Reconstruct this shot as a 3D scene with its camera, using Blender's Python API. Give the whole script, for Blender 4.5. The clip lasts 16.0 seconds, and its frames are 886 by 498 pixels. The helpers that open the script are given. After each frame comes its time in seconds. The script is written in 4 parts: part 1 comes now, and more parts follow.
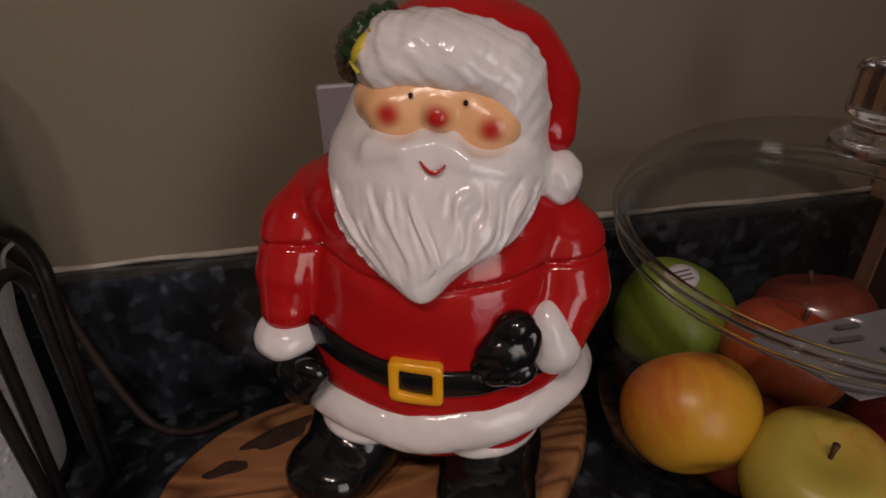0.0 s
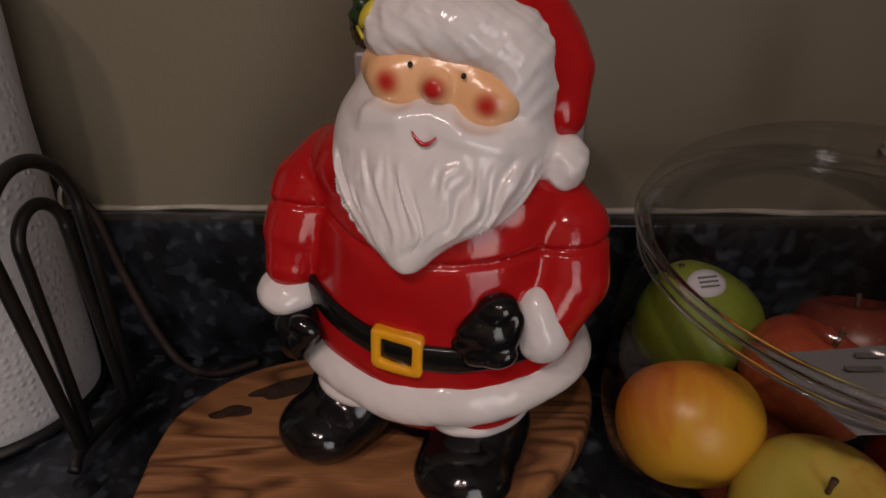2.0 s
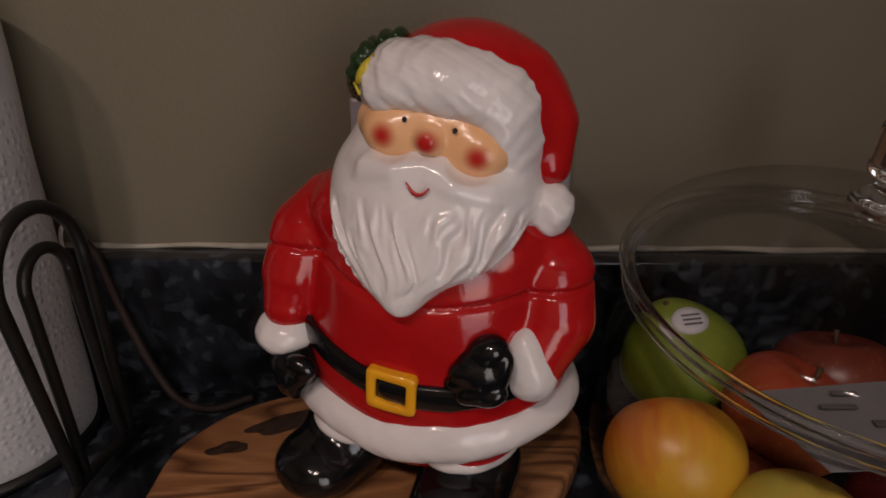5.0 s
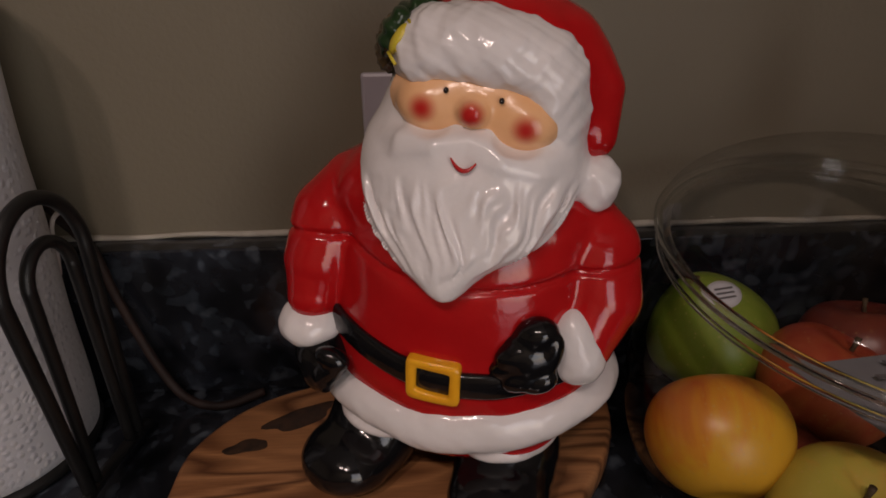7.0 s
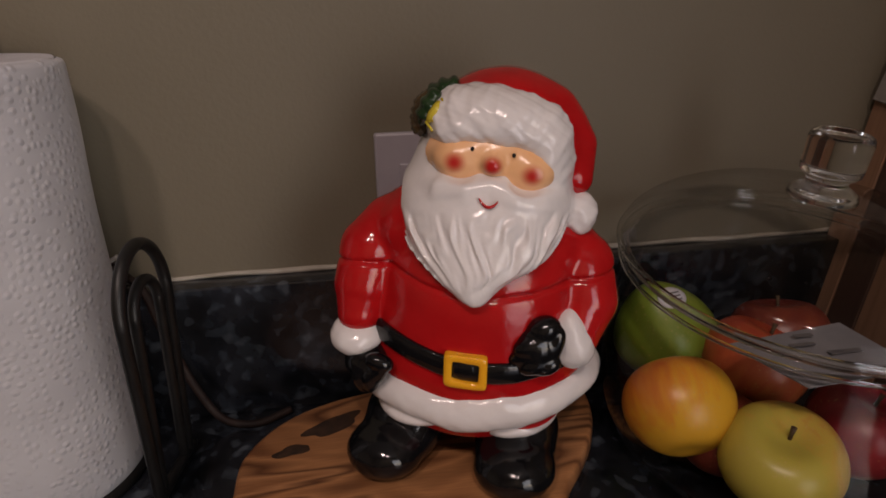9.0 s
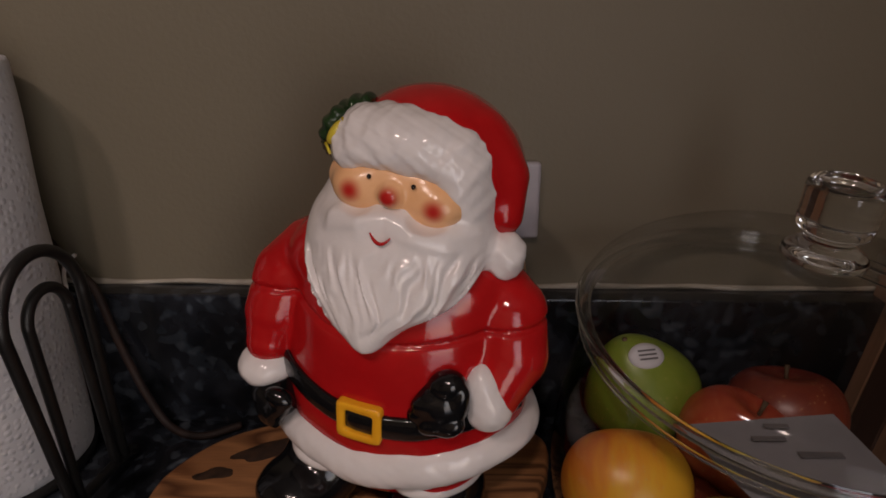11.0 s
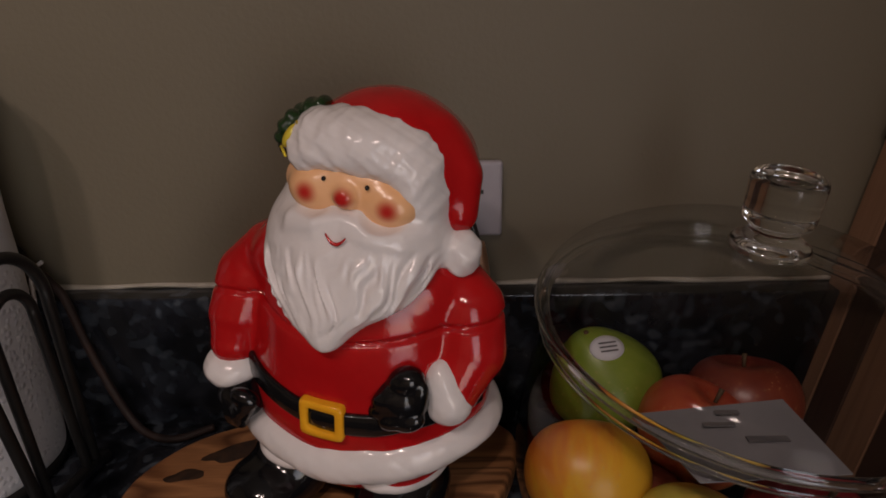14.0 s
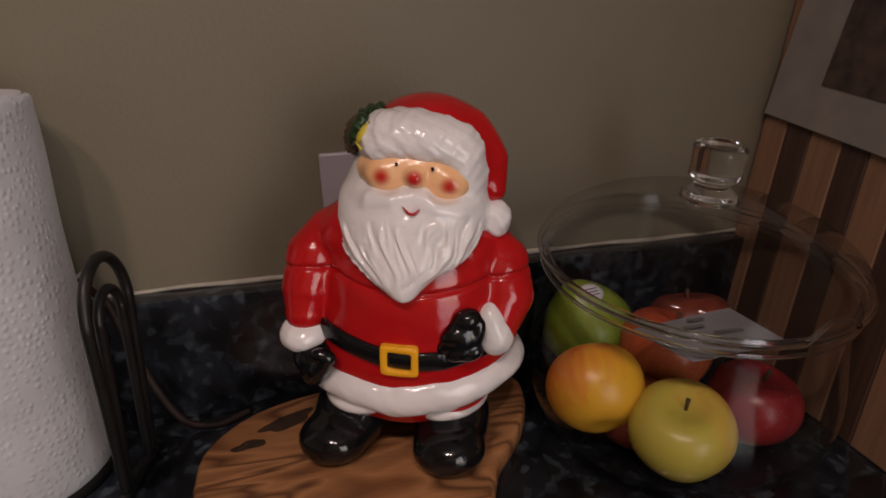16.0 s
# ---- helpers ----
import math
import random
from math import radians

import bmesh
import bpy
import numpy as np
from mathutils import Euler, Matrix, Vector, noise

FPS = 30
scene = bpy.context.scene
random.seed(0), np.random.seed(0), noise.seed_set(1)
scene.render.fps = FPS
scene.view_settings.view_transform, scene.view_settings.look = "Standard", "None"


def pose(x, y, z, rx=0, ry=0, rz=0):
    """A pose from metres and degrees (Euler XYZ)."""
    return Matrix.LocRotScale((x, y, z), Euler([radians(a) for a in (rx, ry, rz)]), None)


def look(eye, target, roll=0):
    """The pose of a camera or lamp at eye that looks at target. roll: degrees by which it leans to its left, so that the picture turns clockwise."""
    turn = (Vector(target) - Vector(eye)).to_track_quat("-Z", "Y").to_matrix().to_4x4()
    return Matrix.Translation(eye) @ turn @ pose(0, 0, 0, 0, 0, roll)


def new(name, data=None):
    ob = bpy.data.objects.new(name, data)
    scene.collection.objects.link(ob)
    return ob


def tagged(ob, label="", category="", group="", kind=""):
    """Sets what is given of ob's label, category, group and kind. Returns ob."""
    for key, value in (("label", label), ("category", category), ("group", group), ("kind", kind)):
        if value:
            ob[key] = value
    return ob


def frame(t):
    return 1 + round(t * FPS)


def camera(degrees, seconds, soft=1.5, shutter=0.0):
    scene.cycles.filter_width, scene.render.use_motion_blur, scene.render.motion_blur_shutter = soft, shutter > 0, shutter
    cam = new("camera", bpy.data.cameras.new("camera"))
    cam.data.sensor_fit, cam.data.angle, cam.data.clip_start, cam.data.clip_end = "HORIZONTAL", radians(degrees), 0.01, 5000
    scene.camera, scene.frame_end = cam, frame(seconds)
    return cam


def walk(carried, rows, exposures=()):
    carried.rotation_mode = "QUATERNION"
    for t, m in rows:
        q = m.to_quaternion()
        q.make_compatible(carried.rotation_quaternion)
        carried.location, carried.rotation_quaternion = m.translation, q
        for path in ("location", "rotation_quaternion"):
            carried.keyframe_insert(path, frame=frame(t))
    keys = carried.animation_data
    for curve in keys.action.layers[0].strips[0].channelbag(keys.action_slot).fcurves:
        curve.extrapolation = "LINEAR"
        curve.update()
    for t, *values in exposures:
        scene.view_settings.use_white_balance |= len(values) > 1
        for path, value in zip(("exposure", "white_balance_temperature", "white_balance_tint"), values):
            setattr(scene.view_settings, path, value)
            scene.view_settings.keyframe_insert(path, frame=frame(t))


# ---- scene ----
cam = camera(70.1, 16.0, soft=1.7)
METRES, EYE, TILT, LEAN, TURN = 0.58, 1.188, -24.0, 2.8, -8.0
ROWS = [
    (0.0, 0.0, 0.0, 0.0, 0.0, 0.0, -0.0),
    (0.5, 0.0072, 0.0053, 0.003, 1.2, -0.13, -1.28),
    (1.0, 0.0508, 0.0201, 0.0109, 2.24, -0.91, -1.68),
    (1.5, 0.0621, 0.0168, 0.0011, 5.42, -1.55, -5.0),
    (2.0, 0.071, 0.0068, -0.0025, 7.83, -2.0, -6.27),
    (2.5, 0.081, -0.0096, 0.0084, 8.43, -1.03, -6.15),
    (3.0, 0.0759, -0.0142, -0.0007, 8.64, -1.03, -6.39),
    (3.5, 0.0735, -0.0183, 0.0092, 8.47, -0.37, -5.89),
    (4.0, 0.0754, -0.0165, 0.0127, 7.96, 0.26, -5.84),
    (6.5, 0.0396, -0.0074, 0.0054, 5.76, -0.31, -5.77),
    (7.0, 0.0161, 0.0093, 0.0063, 4.46, -1.01, -4.25),
    (7.5, -0.0056, 0.017, 0.0135, 2.87, -0.47, -2.45),
    (8.0, -0.0087, -0.0068, 0.007, 0.56, 0.01, -0.99),
    (8.5, -0.0537, -0.0832, -0.0161, -1.57, 1.4, -0.73),
    (9.0, -0.0601, -0.1352, -0.0184, -1.39, 3.19, -1.25),
    (9.5, -0.002, -0.1229, -0.0092, -0.12, 2.86, -2.43),
    (12.0, 0.1433, -0.0233, 0.0542, 10.61, 2.74, -7.6),
    (12.5, 0.1636, -0.0142, 0.06, 8.67, 3.31, -6.0),
    (13.0, 0.1674, -0.0088, 0.0468, 7.3, 1.91, -5.93),
    (13.5, 0.1543, -0.0368, 0.0218, 6.76, 1.03, -6.45),
    (14.0, 0.1413, -0.0676, 0.0334, 6.61, 2.51, -5.08),
    (14.5, 0.1065, -0.1034, 0.0288, 6.07, 3.38, -4.79),
    (15.0, 0.0227, -0.1684, -0.0007, 5.95, 4.76, -5.54),
    (15.5, -0.0049, -0.2027, -0.0306, 0.58, 5.0, -1.8),
    (16.0, -0.0171, -0.2208, -0.0415, -3.67, 4.99, 0.76),
]
EXPOSURES = [(0.0, 0.1), (4.0, 0.0), (7.0, 0.0), (8.5, 0.22), (9.5, 0.22), (12.0, -0.15), (13.5, -0.12), (15.0, 0.1), (16.0, 0.33)]
walk(cam, [(t, pose(0, 0, EYE, TILT, LEAN, TURN) @ pose(METRES * x, METRES * y, METRES * z, 90 + pitch, roll, yaw)) for t, x, y, z, yaw, pitch, roll in ROWS], EXPOSURES)

# ---- light ----
TOP = 0.91          # counter top
WALL = 0.40         # face of the wall behind the counter
SIDE = 0.43         # face of the side wall
SOUTH = -1.7        # face of the room wall with the glazed door
world = bpy.data.worlds.new("world")
scene.world = world
world.use_nodes = True
sky = world.node_tree.nodes.new("ShaderNodeTexSky")
sky.sky_type, sky.sun_disc = "NISHITA", False
sky.sun_elevation, sky.sun_rotation = radians(25), radians(140)
world.node_tree.links.new(sky.outputs[0], world.node_tree.nodes["Background"].inputs[0])
world.node_tree.nodes["Background"].inputs[1].default_value = 0.1


def area_lamp(name, m, w, h, power, colour):
    data = bpy.data.lights.new(name, "AREA")
    data.shape, data.size, data.size_y, data.energy, data.color = "RECTANGLE", w, h, power, colour
    ob = new(name, data)
    ob.matrix_world = m
    return ob


# daylight in the glazed door of the room, and the two recessed ceiling lamps
area_lamp("door_light", look((0.85, -1.62, 1.02), (0.85, 0.0, 1.02)), 1.0, 1.6, 10.0, (1.0, 0.93, 1.0))
DOWNLIGHTS = [(-0.50, -0.80), (-0.12, -1.02)]
for x, y in DOWNLIGHTS:
    lamp = area_lamp("downlight_glow", look((x, y, 2.384), (x, y + 0.001, 0.0)), 0.11, 0.11, 6.3, (1.0, 0.775, 0.70))
    lamp.data.shape = "DISK"


# ---- materials ----
def material(name, colour, rough=0.5, metal=0.0, coat=0.0):
    m = bpy.data.materials.new(name)
    m.use_nodes = True
    b = m.node_tree.nodes["Principled BSDF"]
    b.inputs["Base Color"].default_value = (*colour, 1)
    b.inputs["Roughness"].default_value = rough
    b.inputs["Metallic"].default_value = metal
    b.inputs["Coat Weight"].default_value = coat
    b.inputs["Coat Roughness"].default_value = 0.05
    return m


def node(m, kind, **values):
    n = m.node_tree.nodes.new(kind)
    for key, value in values.items():
        n.inputs[key.replace("_", " ")].default_value = value
    return n


def join(m, a, out, b, inp):
    m.node_tree.links.new(a.outputs[out], b.inputs[inp])


def shader(m):
    return m.node_tree.nodes["Principled BSDF"]


def coords(m, scale=(1, 1, 1), turn=(0, 0, 0), space="Object"):
    c = m.node_tree.nodes.new("ShaderNodeTexCoord")
    p = m.node_tree.nodes.new("ShaderNodeMapping")
    p.inputs["Scale"].default_value = scale
    p.inputs["Rotation"].default_value = [radians(a) for a in turn]
    join(m, c, space, p, "Vector")
    return p


def noise_tex(m, p, scale, detail=4.0, rough=0.55, distort=0.0):
    n = node(m, "ShaderNodeTexNoise", Scale=scale, Detail=detail, Roughness=rough, Distortion=distort)
    join(m, p, 0, n, "Vector")
    return n


def ramp(m, source, out, stops):
    r = m.node_tree.nodes.new("ShaderNodeValToRGB")
    el = r.color_ramp.elements
    while len(el) < len(stops):
        el.new(0.5)
    for e, (at, c) in zip(el, stops):
        e.position, e.color = at, (*c, 1)
    join(m, source, out, r, "Fac")
    return r


def bump(m, source, out, strength, distance):
    b = node(m, "ShaderNodeBump", Strength=strength, Distance=distance)
    join(m, source, out, b, "Height")
    join(m, b, 0, shader(m), "Normal")
    return b


def varied(name, a, b, scale, rough=0.5, coat=0.0, relief=0.0, fine=400.0, metal=0.0):
    """Two near colours in soft patches, with fine relief."""
    m = material(name, a, rough, metal, coat)
    p = coords(m)
    n = noise_tex(m, p, scale)
    r = ramp(m, n, 0, [(0.35, a), (0.65, b)])
    join(m, r, 0, shader(m), "Base Color")
    if relief:
        bump(m, noise_tex(m, p, fine, 3.0), 0, 0.5, relief)
    return m


def glaze(name, a, b):
    m = varied(name, a, b, 45.0, 0.12, 0.0, 0.0)
    bump(m, noise_tex(m, coords(m), 170.0, 3.0), 0, 0.22, 0.0009)
    return m


red_glaze = glaze("red_glaze", (0.40, 0.007, 0.009), (0.47, 0.010, 0.012))
white_glaze = glaze("white_glaze", (0.75, 0.72, 0.72), (0.81, 0.78, 0.78))
black_glaze = glaze("black_glaze", (0.004, 0.004, 0.005), (0.007, 0.007, 0.008))
yellow_glaze = glaze("yellow_glaze", (0.80, 0.34, 0.012), (0.88, 0.43, 0.02))
lime_glaze = glaze("lime_glaze", (0.50, 0.40, 0.03), (0.62, 0.50, 0.05))
green_glaze = glaze("green_glaze", (0.008, 0.022, 0.010), (0.02, 0.045, 0.014))
brown_glaze = glaze("brown_glaze", (0.05, 0.032, 0.016), (0.10, 0.07, 0.03))
shader(white_glaze).inputs["Roughness"].default_value = 0.14
skin_glaze = glaze("skin_glaze", (0.84, 0.46, 0.22), (0.88, 0.52, 0.28))
shader(skin_glaze).inputs["Roughness"].default_value = 0.22


def blush(m, spots):
    """Soft red dabs sprayed on the glaze round the given places (object coordinates, radius)."""
    links = m.node_tree
    base = shader(m).inputs["Base Color"].links[0].from_node
    tex = links.nodes.new("ShaderNodeTexCoord")
    last = base
    for place, r in spots:
        d = links.nodes.new("ShaderNodeVectorMath")
        d.operation = "DISTANCE"
        d.inputs[1].default_value = place
        join(m, tex, "Object", d, 0)
        f = node(m, "ShaderNodeMapRange")
        f.interpolation_type = "SMOOTHSTEP"
        f.inputs["From Min"].default_value, f.inputs["From Max"].default_value = r, r * 0.25
        links.links.new(d.outputs["Value"], f.inputs["Value"])
        mix = links.nodes.new("ShaderNodeMixRGB")
        mix.inputs["Color2"].default_value = (0.50, 0.018, 0.016, 1)
        join(m, f, 0, mix, "Fac")
        join(m, last, 0, mix, "Color1")
        last = mix
    join(m, last, 0, shader(m), "Base Color")


blush(skin_glaze, [((-0.0044, -0.046, 0.207), 0.0088), ((0.0374, -0.046, 0.1995), 0.0088), ((0.0162, -0.0485, 0.2055), 0.0085)])

wall_paint = varied("wall_paint", (0.160, 0.141, 0.100), (0.178, 0.157, 0.112), 2.5, 0.6, 0, 0.0006, 260.0)
room_paint = varied("room_paint", (0.36, 0.32, 0.25), (0.40, 0.36, 0.28), 2.0, 0.7, 0, 0.0006, 200.0)
ceiling_paint = varied("ceiling_paint", (0.70, 0.68, 0.64), (0.75, 0.73, 0.70), 3.0, 0.8)
floor_wood = varied("floor_wood", (0.20, 0.11, 0.055), (0.27, 0.16, 0.08), 6.0, 0.4)
cabinet_paint = varied("cabinet_paint", (0.60, 0.57, 0.52), (0.64, 0.61, 0.56), 5.0, 0.45)
caulk_mat = varied("caulk", (0.34, 0.31, 0.26), (0.44, 0.41, 0.35), 60.0, 0.6, 0, 0.0008, 300.0)
lilac_plastic = varied("lilac_plastic", (0.34, 0.32, 0.36), (0.39, 0.37, 0.41), 20.0, 0.35)
white_plastic = varied("white_plastic", (0.72, 0.69, 0.68), (0.76, 0.74, 0.73), 20.0, 0.35)
black_plastic = varied("black_plastic", (0.012, 0.011, 0.011), (0.02, 0.019, 0.018), 40.0, 0.4)
black_wire = varied("black_wire", (0.005, 0.005, 0.005), (0.009, 0.009, 0.009), 80.0, 0.45, 0, 0.0002, 900.0)
brown_cord = varied("brown_cord", (0.012, 0.006, 0.005), (0.022, 0.009, 0.006), 90.0, 0.7)
copper = varied("copper", (0.55, 0.33, 0.20), (0.65, 0.42, 0.28), 90.0, 0.3, 0, 0, 400, 0.8)
paper_white = varied("paper_white", (0.60, 0.60, 0.64), (0.66, 0.66, 0.70), 25.0, 0.7)
# white card stock, with the dimness under the lid put into its colour
card_paper_shaded = varied("card_paper_shaded", (0.20, 0.20, 0.22), (0.25, 0.25, 0.27), 25.0, 0.7)
# the white panel's paper, its colour darkened for the shade by the side wall
panel_paper_shaded = varied("panel_paper_shaded", (0.22, 0.205, 0.19), (0.27, 0.25, 0.23), 25.0, 0.7)
grey_ink = varied("grey_ink", (0.10, 0.10, 0.11), (0.16, 0.15, 0.15), 60.0, 0.6)
brown_ink = varied("brown_ink", (0.03, 0.022, 0.02), (0.09, 0.06, 0.05), 60.0, 0.6)
cardboard = varied("cardboard", (0.28, 0.20, 0.12), (0.34, 0.25, 0.16), 40.0, 0.8)
stem_brown = varied("stem_brown", (0.05, 0.03, 0.014), (0.09, 0.055, 0.025), 200.0, 0.7)


def granite_material():
    """Dark blue-black granite with grey-blue crystal flakes, polished."""
    m = material("granite", (0.02, 0.02, 0.025), 0.16)
    p = coords(m)
    warp = noise_tex(m, p, 30.0, 3.0)
    add = m.node_tree.nodes.new("ShaderNodeVectorMath")
    add.operation = "MULTIPLY_ADD"
    add.inputs[1].default_value = (0.03, 0.03, 0.03)
    join(m, warp, "Color", add, 0)
    join(m, p, 0, add, 2)
    cells = node(m, "ShaderNodeTexVoronoi", Scale=115.0)
    cells.feature = "SMOOTH_F1"
    cells.inputs["Smoothness"].default_value = 0.8
    join(m, add, 0, cells, "Vector")
    flakes = ramp(m, cells, "Color", [(0.0, (0.014, 0.015, 0.019)), (0.50, (0.025, 0.029, 0.038)), (0.66, (0.048, 0.060, 0.078)), (0.85, (0.095, 0.114, 0.138))])
    cloud = noise_tex(m, p, 16.0, 5.0, 0.6)
    shade = ramp(m, cloud, 0, [(0.42, (0.22, 0.22, 0.22)), (0.68, (0.95, 0.95, 0.95))])
    mix = m.node_tree.nodes.new("ShaderNodeMixRGB")
    mix.blend_type = "MULTIPLY"
    mix.inputs["Fac"].default_value = 1.0
    join(m, flakes, 0, mix, "Color1")
    join(m, shade, 0, mix, "Color2")
    join(m, mix, 0, shader(m), "Base Color")
    return m


granite = granite_material()


def olive_wood_material():
    """Oiled olive wood: wavy dark brown figure on honey brown, with fine pores."""
    m = material("olive_wood", (0.3, 0.15, 0.07), 0.42)
    p = coords(m, (1.0, 4.2, 2.0), (0, 0, 12))
    big = noise_tex(m, p, 4.2, 2.0, 0.5, 1.2)
    figure = ramp(m, big, 0, [(0.28, (0.045, 0.018, 0.008)), (0.38, (0.24, 0.10, 0.04)), (0.47, (0.47, 0.22, 0.09)), (0.525, (0.13, 0.052, 0.022)), (0.57, (0.46, 0.22, 0.095)), (0.64, (0.30, 0.13, 0.052)), (0.80, (0.54, 0.28, 0.13))])
    fine = noise_tex(m, coords(m, (8.0, 130.0, 20.0), (0, 0, 14)), 6.0, 4.0, 0.6)
    pores = ramp(m, fine, 0, [(0.35, (0.55, 0.52, 0.50)), (0.60, (1.0, 1.0, 1.0))])
    mix = m.node_tree.nodes.new("ShaderNodeMixRGB")
    mix.blend_type = "MULTIPLY"
    mix.inputs["Fac"].default_value = 0.45
    join(m, figure, 0, mix, "Color1")
    join(m, pores, 0, mix, "Color2")
    join(m, mix, 0, shader(m), "Base Color")
    bump(m, fine, 0, 0.25, 0.0006)
    return m


olive_wood = olive_wood_material()


def strip_wood(name, a, b):
    m = material(name, a, 0.5)
    p = coords(m, (30.0, 30.0, 1.2))
    n = noise_tex(m, p, 6.0, 4.0, 0.6, 0.4)
    r = ramp(m, n, 0, [(0.3, a), (0.7, b)])
    join(m, r, 0, shader(m), "Base Color")
    bump(m, n, 0, 0.3, 0.0005)
    return m


walnut = strip_wood("walnut", (0.045, 0.024, 0.018), (0.08, 0.043, 0.030))
cherry = strip_wood("cherry", (0.21, 0.115, 0.068), (0.29, 0.165, 0.10))


def towel_material():
    """Soft white paper with rows of embossed dots."""
    m = material("towel_paper", (0.78, 0.77, 0.76), 0.9)
    shader(m).inputs["Sheen Weight"].default_value = 0.2
    c = m.node_tree.nodes.new("ShaderNodeTexCoord")
    p = node(m, "ShaderNodeMapping")
    p.inputs["Scale"].default_value = (1, 1, 1)
    join(m, c, "UV", p, "Vector")
    waves = noise_tex(m, p, 18.0, 2.0)
    add = m.node_tree.nodes.new("ShaderNodeVectorMath")
    add.operation = "MULTIPLY_ADD"
    add.inputs[1].default_value = (0.012, 0.012, 0.012)
    join(m, waves, "Color", add, 0)
    join(m, p, 0, add, 2)
    dots = node(m, "ShaderNodeTexVoronoi", Scale=190.0, Randomness=0.6)
    join(m, add, 0, dots, "Vector")
    height = ramp(m, dots, "Distance", [(0.05, (1, 1, 1)), (0.45, (0, 0, 0))])
    bump(m, height, 0, 0.6, 0.0011)
    tone = ramp(m, noise_tex(m, p, 30.0, 3.0), 0, [(0.3, (0.49, 0.495, 0.53)), (0.7, (0.55, 0.555, 0.59))])
    join(m, tone, 0, shader(m), "Base Color")
    return m


towel_paper = towel_material()


def apple_skin(name, base, mid, blushed, side, amount):
    """Apple skin: ground colour, a blush on one side with streaks, and pale specks."""
    m = material(name, base, 0.34)
    p = coords(m)
    sep = m.node_tree.nodes.new("ShaderNodeVectorMath")
    sep.operation = "DOT_PRODUCT"
    sep.inputs[1].default_value = side
    c = m.node_tree.nodes.new("ShaderNodeTexCoord")
    join(m, c, "Object", sep, 0)
    streak = noise_tex(m, coords(m, (60, 60, 9)), 2.0, 4.0, 0.6, 0.3)
    add = m.node_tree.nodes.new("ShaderNodeMath")
    add.operation = "MULTIPLY_ADD"
    add.inputs[1].default_value, add.inputs[2].default_value = 9.0, amount
    m.node_tree.links.new(sep.outputs["Value"], add.inputs[0])
    add2 = m.node_tree.nodes.new("ShaderNodeMath")
    add2.operation = "MULTIPLY_ADD"
    add2.inputs[1].default_value = 0.7
    join(m, streak, 0, add2, 0)
    join(m, add, 0, add2, 2)
    tone = ramp(m, add2, 0, [(0.35, base), (0.55, mid), (0.85, blushed)])
    specks = node(m, "ShaderNodeTexVoronoi", Scale=260.0)
    join(m, p, 0, specks, "Vector")
    dots = ramp(m, specks, "Distance", [(0.10, (1, 1, 1)), (0.20, (0, 0, 0))])
    mix = m.node_tree.nodes.new("ShaderNodeMixRGB")
    mix.inputs["Color2"].default_value = (0.62, 0.42, 0.18, 1)
    scale = m.node_tree.nodes.new("ShaderNodeMath")
    scale.operation = "MULTIPLY"
    scale.inputs[1].default_value = 0.35
    join(m, dots, 0, scale, 0)
    join(m, scale, 0, mix, "Fac")
    join(m, tone, 0, mix, "Color1")
    join(m, mix, 0, shader(m), "Base Color")
    return m


def clear_glass(name, tint=(1, 1, 1)):
    """Thin clear glass: light goes straight through and mirrors at a slant."""
    m = bpy.data.materials.new(name)
    m.use_nodes = True
    t = m.node_tree
    t.nodes.remove(t.nodes["Principled BSDF"])
    a, b, mix = (t.nodes.new(k) for k in ("ShaderNodeBsdfTransparent", "ShaderNodeBsdfGlossy", "ShaderNodeMixShader"))
    a.inputs["Color"].default_value = (*tint, 1)
    b.inputs["Roughness"].default_value = 0.06
    f = t.nodes.new("ShaderNodeLayerWeight")
    f.inputs["Blend"].default_value = 0.5
    power, gain = t.nodes.new("ShaderNodeMath"), t.nodes.new("ShaderNodeMath")
    power.operation, gain.operation = "POWER", "MULTIPLY_ADD"
    power.inputs[1].default_value = 3.0
    gain.inputs[1].default_value, gain.inputs[2].default_value = 0.85, 0.008
    t.links.new(f.outputs["Facing"], power.inputs[0])
    t.links.new(power.outputs[0], gain.inputs[0])
    t.links.new(gain.outputs[0], mix.inputs[0])
    t.links.new(a.outputs[0], mix.inputs[1])
    t.links.new(b.outputs[0], mix.inputs[2])
    t.links.new(mix.outputs[0], t.nodes["Material Output"].inputs["Surface"])
    return m


thin_glass = clear_glass("thin_glass", (0.925, 0.925, 0.92))
solid_glass = material("solid_glass", (0.97, 0.98, 0.97), 0.02)
shader(solid_glass).inputs["Transmission Weight"].default_value = 1.0
shader(solid_glass).inputs["IOR"].default_value = 1.47


# ---- mesh helpers ----
def mesh_of(name, verts, faces, mats, indices=None, smooth=True):
    me = bpy.data.meshes.new(name)
    me.from_pydata([tuple(v) for v in verts], [], faces)
    for m in mats:
        me.materials.append(m)
    if indices is not None:
        me.polygons.foreach_set("material_index", indices)
    me.polygons.foreach_set("use_smooth", [smooth] * len(faces))
    me.update()
    return me


def part(name, data, parent=None, label=""):
    """Links a mesh as one object; under a parent its place counts from the parent's."""
    ob = new(name, data)
    if parent:
        ob.parent = parent
    if label:
        tagged(ob, label)
    return ob


def thing(name, place, label, category, group="", kind="", turn=0.0):
    ob = new(name)
    ob.matrix_world = pose(*place, 0, 0, turn)
    ob.empty_display_size = 0.02
    return tagged(ob, label, category, group, kind)


